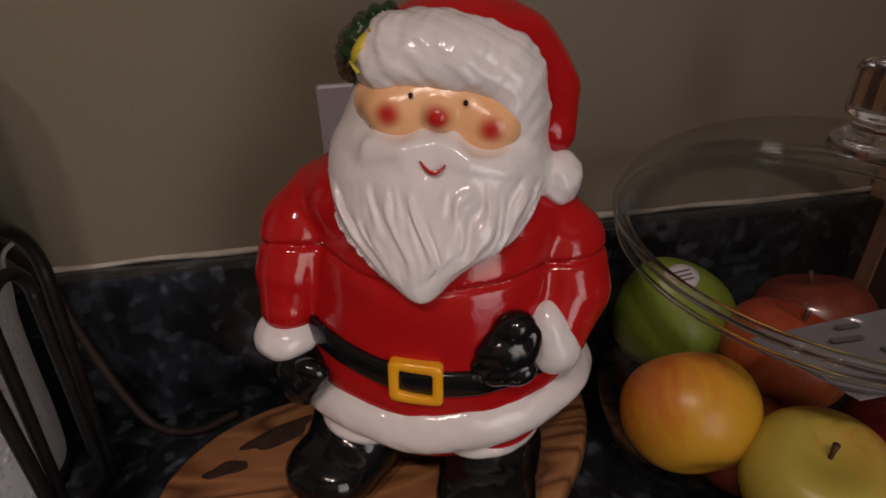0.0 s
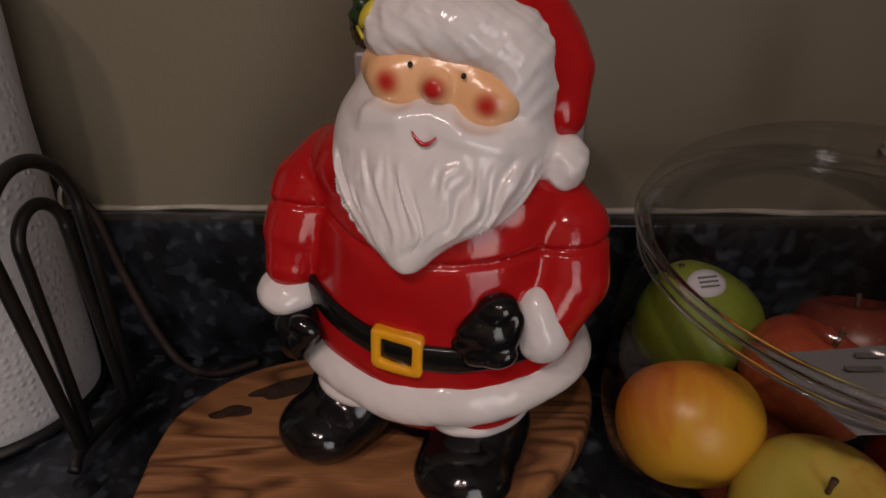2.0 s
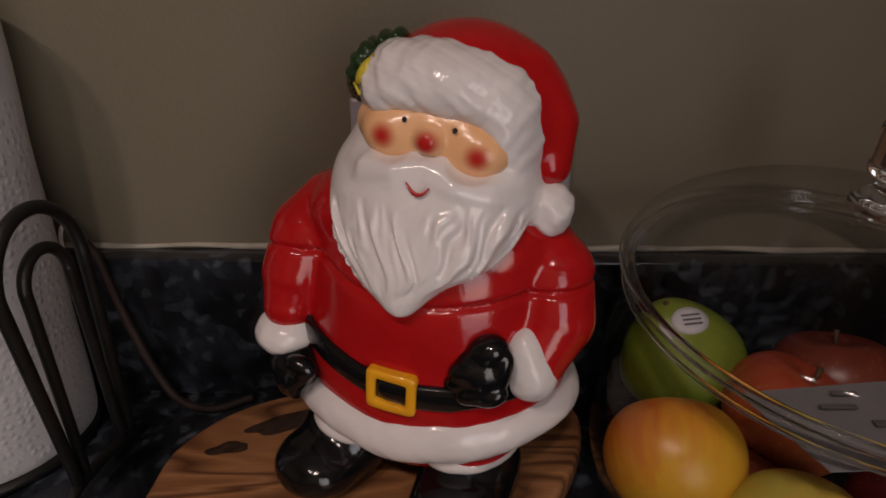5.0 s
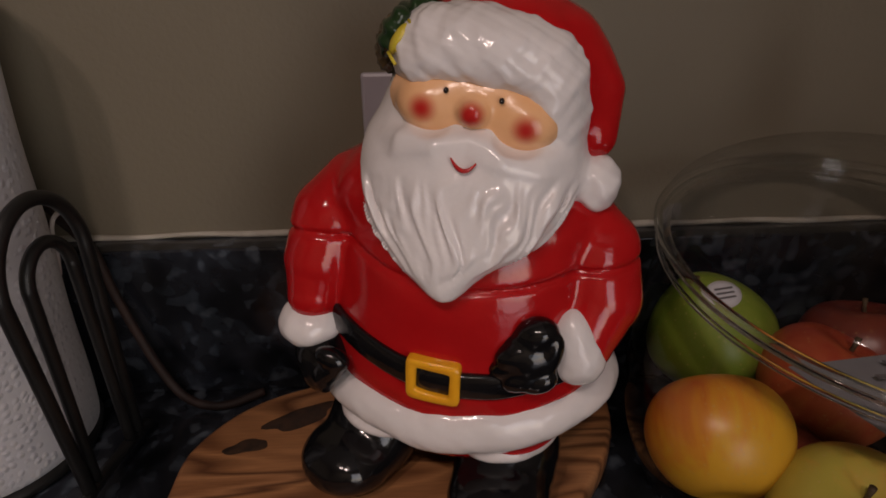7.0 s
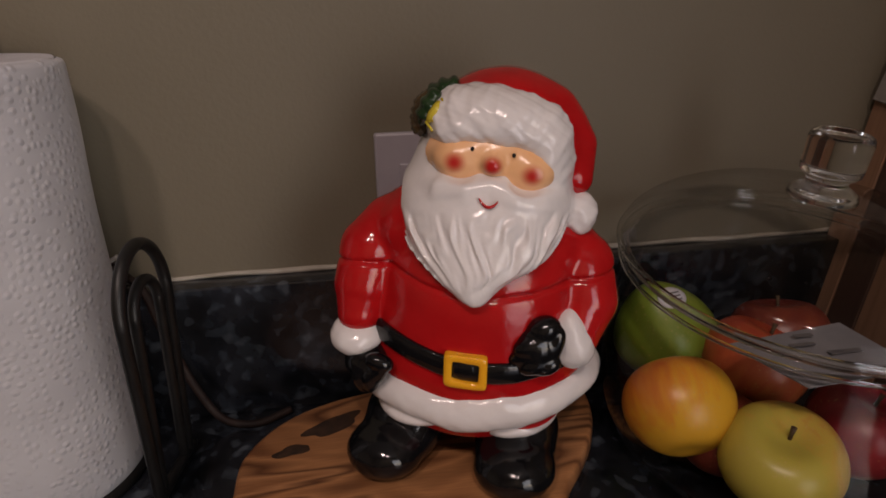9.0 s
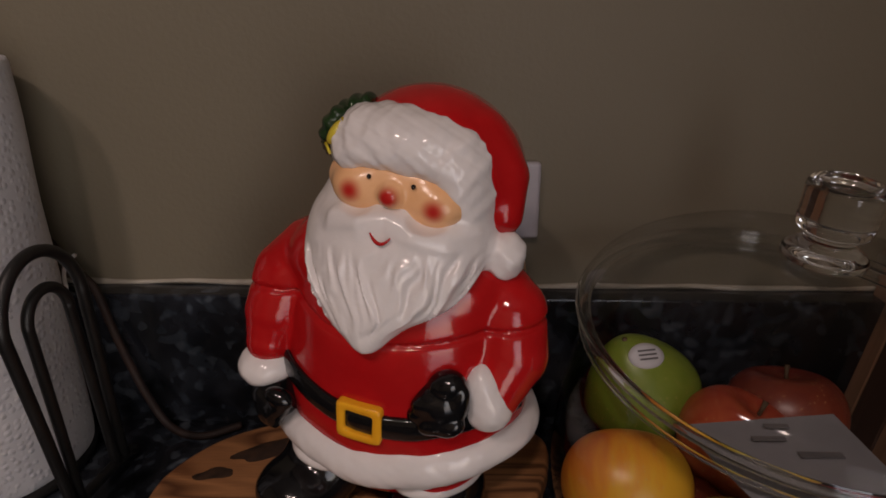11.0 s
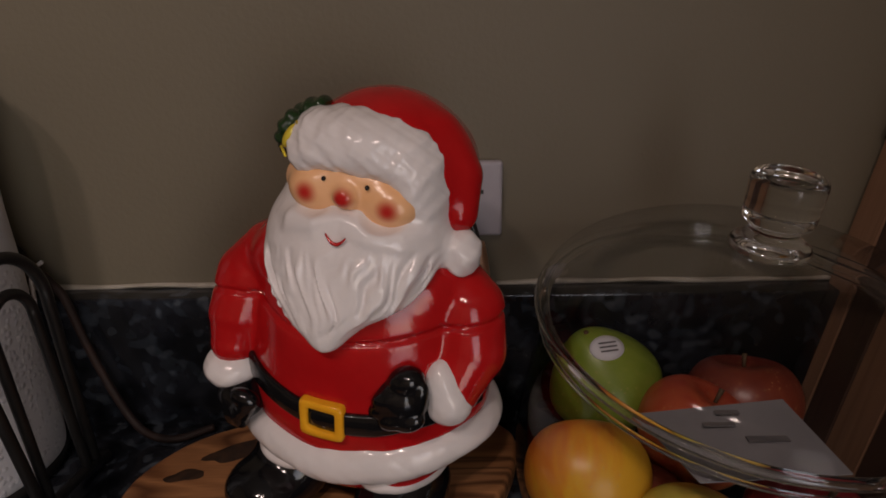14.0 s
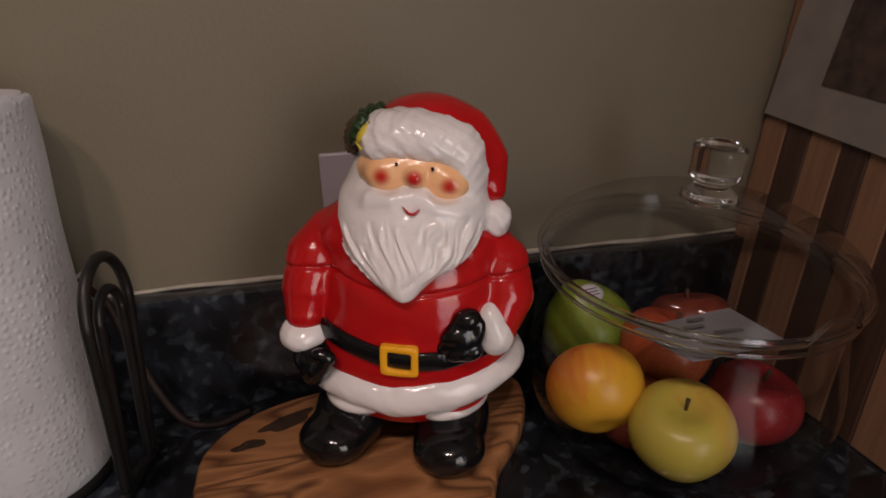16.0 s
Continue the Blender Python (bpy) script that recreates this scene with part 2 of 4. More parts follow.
def grid_faces(nu, nv, wrap=True, start=0):
    """Quads of nv rings with nu points each."""
    faces = []
    for j in range(nv - 1):
        for i in range(nu if wrap else nu - 1):
            k = (i + 1) % nu
            faces.append((start + j * nu + i, start + j * nu + k, start + (j + 1) * nu + k, start + (j + 1) * nu + i))
    return faces


def box_data(name, lo, hi, mat, bevel=0.002, segments=2):
    bm = bmesh.new()
    bmesh.ops.create_cube(bm, size=1)
    for v in bm.verts:
        v.co = [a + (b - a) * (c + 0.5) for a, b, c in zip(lo, hi, v.co)]
    if bevel:
        bmesh.ops.bevel(bm, geom=bm.edges, offset=bevel, segments=segments, affect="EDGES", profile=0.5)
    me = bpy.data.meshes.new(name)
    bm.to_mesh(me)
    bm.free()
    me.materials.append(mat)
    return me


def lathe_data(name, profile, mat, n=72, m=None):
    """Spins (radius, height) pairs round z, or round the axis of the pose m."""
    a = np.linspace(0, 2 * np.pi, n, endpoint=False)
    verts = np.concatenate([np.stack([r * np.cos(a), r * np.sin(a), np.full(n, h)], 1) for r, h in profile])
    if m is not None:
        verts = verts @ np.array(m.to_3x3()).T + np.array(m.translation)
    return mesh_of(name, verts, grid_faces(n, len(profile)), [mat])


def spline(points, n):
    """A smooth line through points (Catmull-Rom)."""
    p = np.array(points, float)
    p = np.concatenate([[2 * p[0] - p[1]], p, [2 * p[-1] - p[-2]]])
    out = []
    for t in np.linspace(0, len(p) - 3 - 1e-6, n):
        i, f = int(t), t - int(t)
        a, b, c, d = p[i:i + 4]
        out.append(0.5 * (2 * b + (c - a) * f + (2 * a - 5 * b + 4 * c - d) * f * f + (3 * b - a - 3 * c + d) * f ** 3))
    return np.array(out)


def tube(points, radius, sides=10, closed=False):
    """Vertices and faces of a round rod along points; radius a number or one for each point."""
    p = np.array(points, float)
    n = len(p)
    r = np.broadcast_to(np.array(radius, float), (n,))
    if closed:
        d = np.roll(p, -1, 0) - np.roll(p, 1, 0)
    else:
        d = np.gradient(p, axis=0)
    d /= np.linalg.norm(d, axis=1)[:, None]
    up = np.array([0.0, 0.0, 1.0]) if abs(d[0][2]) < 0.9 else np.array([1.0, 0.0, 0.0])
    verts = []
    side = np.cross(d[0], up)
    for i in range(n):
        side = side - d[i] * np.dot(side, d[i])
        side /= np.linalg.norm(side)
        other = np.cross(d[i], side)
        for k in range(sides):
            a = 2 * np.pi * k / sides
            verts.append(p[i] + r[i] * (np.cos(a) * side + np.sin(a) * other))
    faces = grid_faces(sides, n)
    if closed:
        faces += [((n - 1) * sides + k, (n - 1) * sides + (k + 1) % sides, (k + 1) % sides, k) for k in range(sides)]
    else:
        faces += [tuple(range(sides))[::-1], tuple((n - 1) * sides + k for k in range(sides))]
    return verts, faces


def rod(name, points, radius, mat, sides=10, closed=False):
    return mesh_of(name, *tube(points, radius, sides, closed), [mat])


# ---- the room ----
def slab(name, lo, hi, mat, label, category, bevel=0.0):
    return tagged(new(name, box_data(name, lo, hi, mat, bevel)), label, category, kind="structure")


slab("floor", (-2.0, SOUTH, -0.1), (1.9, WALL + 0.12, 0.0), floor_wood, "brown wooden kitchen floor", "floor")
slab("ceiling", (-2.0, SOUTH, 2.4), (1.9, WALL + 0.12, 2.5), ceiling_paint, "plain white painted ceiling", "ceiling")
slab("wall_north", (-2.0, WALL, 0.0), (1.9, WALL + 0.12, 2.4), wall_paint, "olive beige painted wall behind the counter", "wall")
# depth and reach towards the room are added, unseen, to block light on the right
slab("wall_nook", (SIDE, -0.42, 0.0), (SIDE + 0.60, WALL, 2.4), wall_paint, "olive beige painted return wall, extended unseen to shade the counter", "wall")


def wall_with_opening(name, axis, at, lo, hi, o_lo, o_hi, z_lo, z_hi):
    """A wall in four butted pieces round a window opening, as one mesh."""
    bm = bmesh.new()
    pieces = [(lo, o_lo, 0.0, 2.4), (o_hi, hi, 0.0, 2.4), (o_lo, o_hi, 0.0, z_lo), (o_lo, o_hi, z_hi, 2.4)]
    for a, b, z0, z1 in pieces:
        made = bmesh.ops.create_cube(bm, size=1)["verts"]
        for v in made:
            s, d, h = v.co.x + 0.5, v.co.y + 0.5, v.co.z + 0.5
            along, deep, up = a + (b - a) * s, at + 0.12 * d, z0 + (z1 - z0) * h
            v.co = (along, deep, up) if axis == "x" else (deep, along, up)
    me = bpy.data.meshes.new(name)
    bm.to_mesh(me)
    bm.free()
    me.materials.append(room_paint)
    return tagged(new(name, me), "plain beige room wall with a window opening", "wall", kind="structure")


wall_with_opening("wall_south", "x", SOUTH - 0.12, -2.0, 1.9, 0.32, 1.38, 0.20, 1.84)
slab("wall_west", (-2.12, SOUTH, 0.0), (-2.0, WALL, 2.4), room_paint, "plain beige room wall", "wall")
slab("wall_east", (1.9, SOUTH, 0.0), (2.02, WALL, 2.4), room_paint, "plain beige room wall", "wall")

slab("countertop", (-1.9, -0.24, TOP - 0.03), (SIDE, WALL, TOP), granite, "polished dark blue-black granite countertop", "countertop", 0.003)
slab("backsplash", (-1.9, WALL - 0.021, TOP), (SIDE - 0.0215, WALL, TOP + 0.111), granite, "low granite upstand along the wall", "backsplash", 0.0015)
slab("counter_base", (-1.9, -0.20, 0.0), (SIDE, WALL - 0.01, TOP - 0.03), cabinet_paint, "plain painted base under the counter", "cabinet")


def caulk_bead():
    xs = np.linspace(-1.9, SIDE - 0.022, 220)
    pts = [(x, WALL - 0.0005, TOP + 0.1125 + 0.0006 * math.sin(x * 37) + 0.0005 * math.sin(x * 83 + 1)) for x in xs]
    r = [0.0021 + 0.0005 * math.sin(x * 51) for x in xs]
    return tagged(new("caulk_trim", rod("caulk_trim", pts, r, caulk_mat, 8)), "uneven pale caulk bead above the granite upstand", "trim", kind="structure")


caulk_bead()


def downlight(x, y):
    """The white trim ring of a recessed ceiling lamp."""
    ob = thing("ceiling_downlight", (x, y, 2.4), "round white recessed ceiling lamp", "ceiling lamp", "recessed ceiling lamps")
    part("trim_ring", lathe_data("trim_ring", [(0.062, -0.004), (0.075, -0.010), (0.088, -0.006), (0.090, 0.0)], white_plastic, 48), ob)


for x, y in DOWNLIGHTS:
    downlight(x, y)


# ---- the ceramic figure ----
class Shape:
    """Gathers closed glazed forms into one mesh. Millimetres: u across, v to the front, w up."""

    def __init__(self):
        self.verts, self.faces, self.mats = [], [], []

    def add(self, verts, faces, mat):
        k = len(self.verts)
        self.verts += [(u * 0.001, -v * 0.001, w * 0.001) for u, v, w in verts]
        self.faces += [tuple(i + k for i in f) for f in faces]
        self.mats += [mat] * len(faces)

    def grid(self, verts, nu, nv, mat):
        self.add(verts, grid_faces(nu, nv), mat)

    def ball(self, centre, radii, mat, roll=0.0, pitch=0.0, yaw=0.0, swell=None, nu=64, nv=40):
        """An ellipsoid, turned by roll (right side down), pitch and yaw; swell(d, p) adds millimetres along the normal."""
        a = np.linspace(0, 2 * np.pi, nu, endpoint=False)
        b = np.linspace(-np.pi / 2 + 0.02, np.pi / 2 - 0.02, nv)
        A, B = np.meshgrid(a, b)
        d = np.stack([np.cos(B) * np.cos(A), np.cos(B) * np.sin(A), np.sin(B)], -1).reshape(-1, 3)
        p = d * np.array(radii)
        if swell is not None:
            nrm = d / np.array(radii)
            nrm /= np.linalg.norm(nrm, axis=1)[:, None]
            p = p + nrm * swell(d, p)[:, None]
        m = Euler((radians(pitch), radians(roll), radians(yaw))).to_matrix()
        p = p @ np.array(m).T + np.array(centre)
        self.grid(p, nu, nv, mat)

    def rod(self, points, radius, mat, sides=14):
        v, f = tube(points, radius, sides)
        self.add(v, f, mat)


def lumps(p, size, seed=0.0):
    """Smooth uneven relief from -1 to 1."""
    x, y, z = (p / size).T
    return (np.sin(x * 1.7 + 1.3 * np.sin(y * 0.9 + seed) + seed) * np.sin(z * 1.9 + 1.1 * np.sin(x * 1.1 + 2 * seed) + y * 0.6)
            + 0.5 * np.sin(2.6 * x + 3.1 * z + 1.7 * seed) * np.sin(2.2 * y - 1.3 * z + seed)) / 1.5


STATIONS = {}


def curve(x, xs, ys):
    """Smooth interpolation through a few stations."""
    key = (tuple(xs), tuple(ys))
    if key not in STATIONS:
        STATIONS[key] = spline(np.stack([xs, ys], 1), 200)
    return np.interp(x, STATIONS[key][:, 0], STATIONS[key][:, 1])


BODY_W = [24, 34, 50, 70, 90, 110, 130, 148, 165, 180, 192]
BODY_RX = [40, 56, 66, 72, 73, 71.5, 68, 62, 50, 34, 12]
BODY_RY = [34, 46, 54, 58, 58.5, 57.5, 55, 50, 42, 30, 10]
BODY_U = [6, 6, 6.5, 7, 8, 8, 8, 9, 10, 11, 12]
SEAM_U = [-90, -60, -40, -20, 9, 40, 60, 92]
SEAM_W = [142, 145, 142, 136, 131.5, 132.5, 135, 137]


def body_point(ang, w, out=0.0):
    rx, ry, cu = curve(w, BODY_W, BODY_RX), curve(w, BODY_W, BODY_RY), curve(w, BODY_W, BODY_U)
    return cu + (rx + out) * np.sin(ang), (ry + out) * np.cos(ang)


def egg(P, centre, radii, roll=0.0, pitch=0.0, yaw=0.0):
    """Distance to an ellipsoid, turned by roll (right side down), pitch and yaw."""
    m = np.array(Euler((radians(pitch), radians(roll), radians(yaw))).to_matrix(), dtype=np.float32)
    q = (P - np.array(centre, np.float32)) @ m
    r = np.array(radii, np.float32)
    k0 = np.sqrt(((q / r) ** 2).sum(-1))
    k1 = np.sqrt(((q / r ** 2) ** 2).sum(-1)) + 1e-6
    return k0 * (k0 - 1) / k1


def limb(P, points, radii):
    """Distance to a chain of tapered rods."""
    best = None
    pts = np.array(points, np.float32)
    for a, b, ra, rb in zip(pts[:-1], pts[1:], radii[:-1], radii[1:]):
        d = b - a
        t = np.clip(((P - a) @ d) / d.dot(d), 0, 1)
        q = np.sqrt(((P - a - t[..., None] * d) ** 2).sum(-1)) - (ra + (rb - ra) * t)
        best = q if best is None else np.minimum(best, q)
    return best


def blend(a, b, k):
    h = np.clip(0.5 + 0.5 * (b - a) / k, 0, 1)
    return b + (a - b) * h - k * h * (1 - h)


def carve(a, b, k):
    return -blend(-a, b, k)


def skin_over(field, lo, hi, step):
    """The surface where field(P) is zero, as vertices and quads (surface nets)."""
    axes = [np.arange(l, h + step, step, dtype=np.float32) for l, h in zip(lo, hi)]
    G = np.stack(np.meshgrid(*axes, indexing="ij"), -1)
    f = field(G)
    s = f < 0
    n = [k - 1 for k in f.shape]
    cell = (slice(0, n[0]), slice(0, n[1]), slice(0, n[2]))
    total, count = np.zeros((*n, 3), np.float32), np.zeros(n, np.float32)
    shift = lambda c, d: tuple(slice(c[i] + d[i], n[i] + c[i] + d[i]) for i in range(3))
    for ax in range(3):
        step_ax = tuple(int(i == ax) for i in range(3))
        others = [i for i in range(3) if i != ax]
        for p in (0, 1):
            for q in (0, 1):
                c = [0, 0, 0]
                c[others[0]], c[others[1]] = p, q
                fa, fb = f[shift(c, (0, 0, 0))], f[shift(c, step_ax)]
                cross = (fa < 0) != (fb < 0)
                t = np.where(cross, fa / np.where(cross, fa - fb, 1), 0)
                pos = np.empty((*n, 3), np.float32)
                pos[...] = c
                pos[..., ax] += t
                total += pos * cross[..., None]
                count += cross
    used = count > 0
    ids = np.full(n, -1)
    ids[used] = np.arange(used.sum())
    verts = (total[used] / count[used][:, None] + np.argwhere(used)) * step + np.array(lo)
    quads = []
    for ax in range(3):
        o = [i for i in range(3) if i != ax]
        a, b = [slice(None)] * 3, [slice(None)] * 3
        a[ax], b[ax] = slice(0, -1), slice(1, None)
        edge = np.argwhere(s[tuple(a)] != s[tuple(b)])
        ok = (edge[:, o[0]] > 0) & (edge[:, o[1]] > 0) & (edge[:, o[0]] < n[o[0]]) & (edge[:, o[1]] < n[o[1]])
        edge = edge[ok]
        if not len(edge):
            continue
        ring = []
        for da, db in ((1, 1), (0, 1), (0, 0), (1, 0)):
            e = edge.copy()
            e[:, o[0]] -= da
            e[:, o[1]] -= db
            ring.append(ids[tuple(e.T)])
        q = np.stack(ring, 1)
        flip = s[tuple(edge.T)] == (ax != 1)
        q[~flip] = q[~flip][:, ::-1]
        quads.append(q)
    return verts, np.concatenate(quads).tolist()


def figure():
    s = Shape()
    RED, WHITE, BLACK, YELLOW, SKIN, GREEN, BROWN, LIME = range(8)

    def put(field, lo, hi, mat, step=1.25):
        s.add(*skin_over(field, lo, hi, step), mat)

    def ruff(P, size, seed):
        return lumps(P.reshape(-1, 3), size, seed).reshape(P.shape[:-1])

    def loft(P, stations, cu, cv, hu, hv):
        w = P[..., 2]
        c, f, a, b = (np.interp(w, *spline(np.stack([stations, q], 1), 120).T) for q in (cu, cv, hu, hv))
        r = np.sqrt(((P[..., 0] - c) / a) ** 2 + ((P[..., 1] - f) / b) ** 2)
        d = (r - 1) * np.minimum(a, b) * 0.9
        return np.maximum(d, np.maximum(stations[0] - w, w - stations[-1]))

    # coat and sleeves in one skin, with the joint of the two halves running round
    def coat(P):
        u, v, w = P[..., 0], P[..., 1], P[..., 2]
        zero = [0] * len(BODY_W)
        d = loft(P, BODY_W, BODY_U, zero, BODY_RX, BODY_RY)
        d = blend(d, egg(P, (-33, 4, 164), (26, 30, 20), -34), 8)
        d = blend(d, egg(P, (48, 4, 153), (25, 30, 19), 30), 8)
        d = blend(d, limb(P, [(-30, 0, 168), (-47, 5, 160), (-58, 12, 146), (-63, 21, 126), (-65, 28, 110)], [12, 17.5, 20, 18.5, 14]), 3.5)
        d = blend(d, limb(P, [(46, 0, 162), (58, 4, 152), (69, 10, 137), (72, 18, 117), (65, 31, 100)], [12, 17, 20.5, 20.5, 16]), 3.5)
        seam = np.interp(u, SEAM_U, SEAM_W)
        d = d + 2.3 * np.exp(-((w - seam) / 1.4) ** 2) + 0.6 / (1 + np.exp(np.clip((w - seam) / 0.6, -30, 30)))
        d = d + 0.9 * np.exp(-((w - 118 - 0.16 * (u + 60)) / 9) ** 2) * np.exp(-((u + 42) / 7) ** 2)
        return d - 0.5 * ruff(P, 17.0, 3.0) * np.exp(-((w - 78) / 12) ** 2)
    put(coat, (-90, -64, 20), (96, 66, 196), RED, 1.4)

    # fur hem with the two leg cuffs below it
    def hem(P):
        u, v, w = P[..., 0] - 6, P[..., 1], P[..., 2]
        ang = np.arctan2(u, v)
        su = np.sin(ang)
        mid = 56.3 + 8.0 * np.clip(su, 0, 1) ** 1.6 + 7.0 * np.clip(-su, 0, 1) ** 1.6 + 0.7 * np.sin(ang * 7)
        k = (w - mid) / (13.2 + 0.8 * np.sin(ang * 3 + 1))
        rr = (np.sqrt((u / 67.5) ** 2 + (v / 52) ** 2) - 1) * 58 + 2.5 * np.clip(-k, 0, 2) ** 2
        d = (np.sqrt((rr / 11.5) ** 2 + k ** 2) - 1) * 10
        d = blend(d, egg(P, (-27, 12, 46), (31, 38, 12.5), 3, 0, 14), 2.0)
        d = blend(d, egg(P, (30, 14, 41.5), (31, 38.5, 12.5), -3), 1.4)
        return d - 0.25 * ruff(P, 5.0, 1.0) - 0.35 * ruff(P, 11.0, 4.0)
    put(hem, (-74, -62, 16), (90, 70, 86), WHITE, 1.4)
    s.ball((38, 14.5, 46.0), (25, 37.6, 1.5), RED, -8, 0, 0)

    # boots
    def boots(P):
        d = None
        for cu, cv, yaw in ((-47, 26, 26), (32, 38, 2)):
            a = radians(yaw)
            fx, fv = -math.sin(a), math.cos(a)
            e = egg(P, (cu - 6 * fx, cv - 6 * fv, 17), (26, 34, 19), 0, 0, yaw)
            e = blend(e, egg(P, (cu + 12 * fx, cv + 12 * fv, 16), (25.5, 24, 17), 0, 0, yaw), 4)
            e = blend(e, egg(P, (cu - 14 * fx, cv - 16 * fv, 27), (28, 27, 21), 0, 0, yaw), 5)
            d = e if d is None else np.minimum(d, e)
        return np.maximum(d - 0.4 * ruff(P, 9.0, 5.0), 0.3 - P[..., 2])
    put(boots, (-86, -40, -1), (66, 84, 52), BLACK, 1.3)

    # fur cuffs
    s.ball((-67, 30, 96.5), (16.5, 17, 11.5), WHITE, 2, -14, 0, lambda d, p: 0.5 * lumps(p, 5, 2.0))
    put(lambda P: blend(egg(P, (63.5, 35, 96), (13.5, 15.5, 15), -8, 0, -20), egg(P, (61, 36, 109), (8.5, 11.5, 11), -12), 8) - 0.4 * ruff(P, 5.0, 6.0), (46, 14, 72), (84, 58, 126), WHITE, 1.2)

    # mittens
    def mitten_a(P):
        d = egg(P, (-60, 36, 80), (14.5, 13, 13), 20, 0, 10)
        for u, v, w, r in ((-56, 46, 74, 8), (-51, 47.5, 80, 30), (-63, 42, 71.5, -10)):
            d = blend(d, egg(P, (u, v, w), (5.5, 6, 10.5), r, -12), 1.6)
        return blend(d, egg(P, (-50, 48.5, 87), (9, 5.5, 5.5), 20), 1.6)
    put(mitten_a, (-80, 18, 54), (-34, 60, 98), BLACK, 1.0)

    def mitten_b(P):
        d = egg(P, (43, 49, 101), (14.0, 12, 14.0), -12, 0, -12)
        for u, v, w in ((34.5, 54.5, 97.5), (37, 55.5, 104), (40, 56, 92.5), (48, 55, 92)):
            d = blend(d, egg(P, (u, v, w), (9, 5.6, 5.6), -24), 1.6)
        d = blend(d, egg(P, (46, 51, 113.5), (10, 8.0, 7.5), -18), 1.8)
        return blend(d, egg(P, (52, 53, 104), (5.5, 5.0, 12), 18), 1.6)
    put(mitten_b, (20, 30, 80), (64, 68, 126), BLACK, 1.0)
    # belt
    n, m = 90, 10
    verts = []
    for a in np.linspace(-0.98, 1.25, n):
        u, v = body_point(a, 90)
        mid = np.interp(u, [-62, -42, -14, 2, 15, 30, 60], [104, 99.5, 92, 89.5, 87.5, 87.0, 91])
        for k in range(m):
            t = 2 * np.pi * k / m
            c, q = math.cos(t), math.sin(t)
            h = 6.6 * np.sign(q) * abs(q) ** 0.5
            w = mid + h
            uu, vv = body_point(a, w, 2.2 * np.sign(c) * abs(c) ** 0.6 + 0.3)
            verts.append((uu, vv, w))
    s.add(verts, grid_faces(m, n), BLACK)
    # buckle: a rounded square frame with the strap showing inside
    ring = []
    corners = 56
    for i in range(corners):
        t = 2 * np.pi * i / corners
        c, q = math.cos(t), math.sin(t)
        k = (abs(c) ** 11 + abs(q) ** 11) ** (-1 / 11)
        ring.append((c * k, q * k))
    verts = []
    for sx, sz, out in [(12.4, 10.4, -3), (12.5, 10.5, 1.9), (12.0, 10.0, 2.8), (8.2, 6.5, 2.8), (7.7, 6.0, 2.0), (7.5, 5.9, -3)]:
        for c, q in ring:
            u, w = 2.0 + c * sx + q * 0.4, 89.5 + q * sz - c * 1.0
            verts.append((u, 59.8 + out - 0.0042 * (u - 8) ** 2 - 0.02 * (w - 90), w))
    s.grid(verts, corners, 6, YELLOW)
    s.ball((2, 58.0, 89.5), (9, 3.6, 7.5), BLACK, 4)

    # fur of brim, head, moustache, beard and bobble in one skin
    stations = [131.0, 133.5, 138, 143, 150, 158, 169, 181, 191, 201, 212]
    cu = [7.5, 7, 6.5, 6.5, 10, 10.5, 11, 11.5, 12, 13.5, 15.5]
    hw = [5.5, 9, 14.5, 22, 34, 41.5, 47.5, 50.5, 49.5, 45, 38]
    cv = [54, 53, 50, 46, 39, 32, 24, 15, 9, 5, 2]
    vf = [62.5, 64, 64.5, 64.5, 63.5, 61.5, 58.5, 54, 48.5, 41, 33]

    def fur(P):
        u, v, w = P[..., 0], P[..., 1], P[..., 2]
        d = loft(P, stations, cu, cv, hw, [a - b for a, b in zip(vf, cv)])
        c = np.interp(w, stations, cu)
        h = np.interp(w, stations, hw)
        x = (u - c) / h * 14.0
        x = x + 0.7 * np.sin(w * 0.12 + x * 0.5) + 0.4 * np.sin(w * 0.27 + x * 1.3)
        bend = 2.2 * np.sin((w - 150) * 0.075) * (1 - np.abs(x) / 22) - 0.055 * (w - 178) * np.sign(x) * (np.abs(x) / 14) ** 2 * 1.5
        y = x + bend
        comb = 0.60 * np.sin(y * 1.55) + 0.42 * np.sin(y * 2.6 + w * 0.06 + 1) + 0.28 * np.sin(y * 4.4 - w * 0.09)
        comb = comb * np.clip((184 - np.abs(u - 14) * 0.10 - w) / 10, 0, 1) * np.clip((w - 136) / 26, 0.05, 1)
        # the big curl at the tip sweeps to one side
        curl = np.exp(-((w - 142 - 0.55 * (u - 10) - 0.012 * (u - 10) ** 2) / 2.2) ** 2) * np.clip((w - 131) / 6, 0, 1) * np.clip((160 - w) / 10, 0, 1)
        d = d - 1.3 * comb * (1 + 0.4 * np.sin(w * 0.21 + x * 0.8)) + 0.9 * curl * np.clip((u - 2) / 8, 0, 1)
        d = blend(d, egg(P, (15, 1, 198), (44, 38, 44), 10), 6)
        tash = limb(P, [(15, 44.5, 193.5), (2, 44.5, 192.0), (-11, 39.5, 191.5), (-19, 31, 192)], [4.2, 6.4, 6.4, 3.5])
        tash = np.minimum(tash, limb(P, [(15, 44.5, 193.5), (28, 45, 187.5), (41, 40, 183.5), (50, 29, 187)], [4.2, 6.4, 6.8, 4.6]))
        d = blend(d, tash - 0.25 * np.sin(w * 0.9 + 0.25 * np.abs(u - 15)), 5.5)
        brim = egg(P, (18.5, 14.5, 228.5), (37.5, 28, 16), 9, 4)
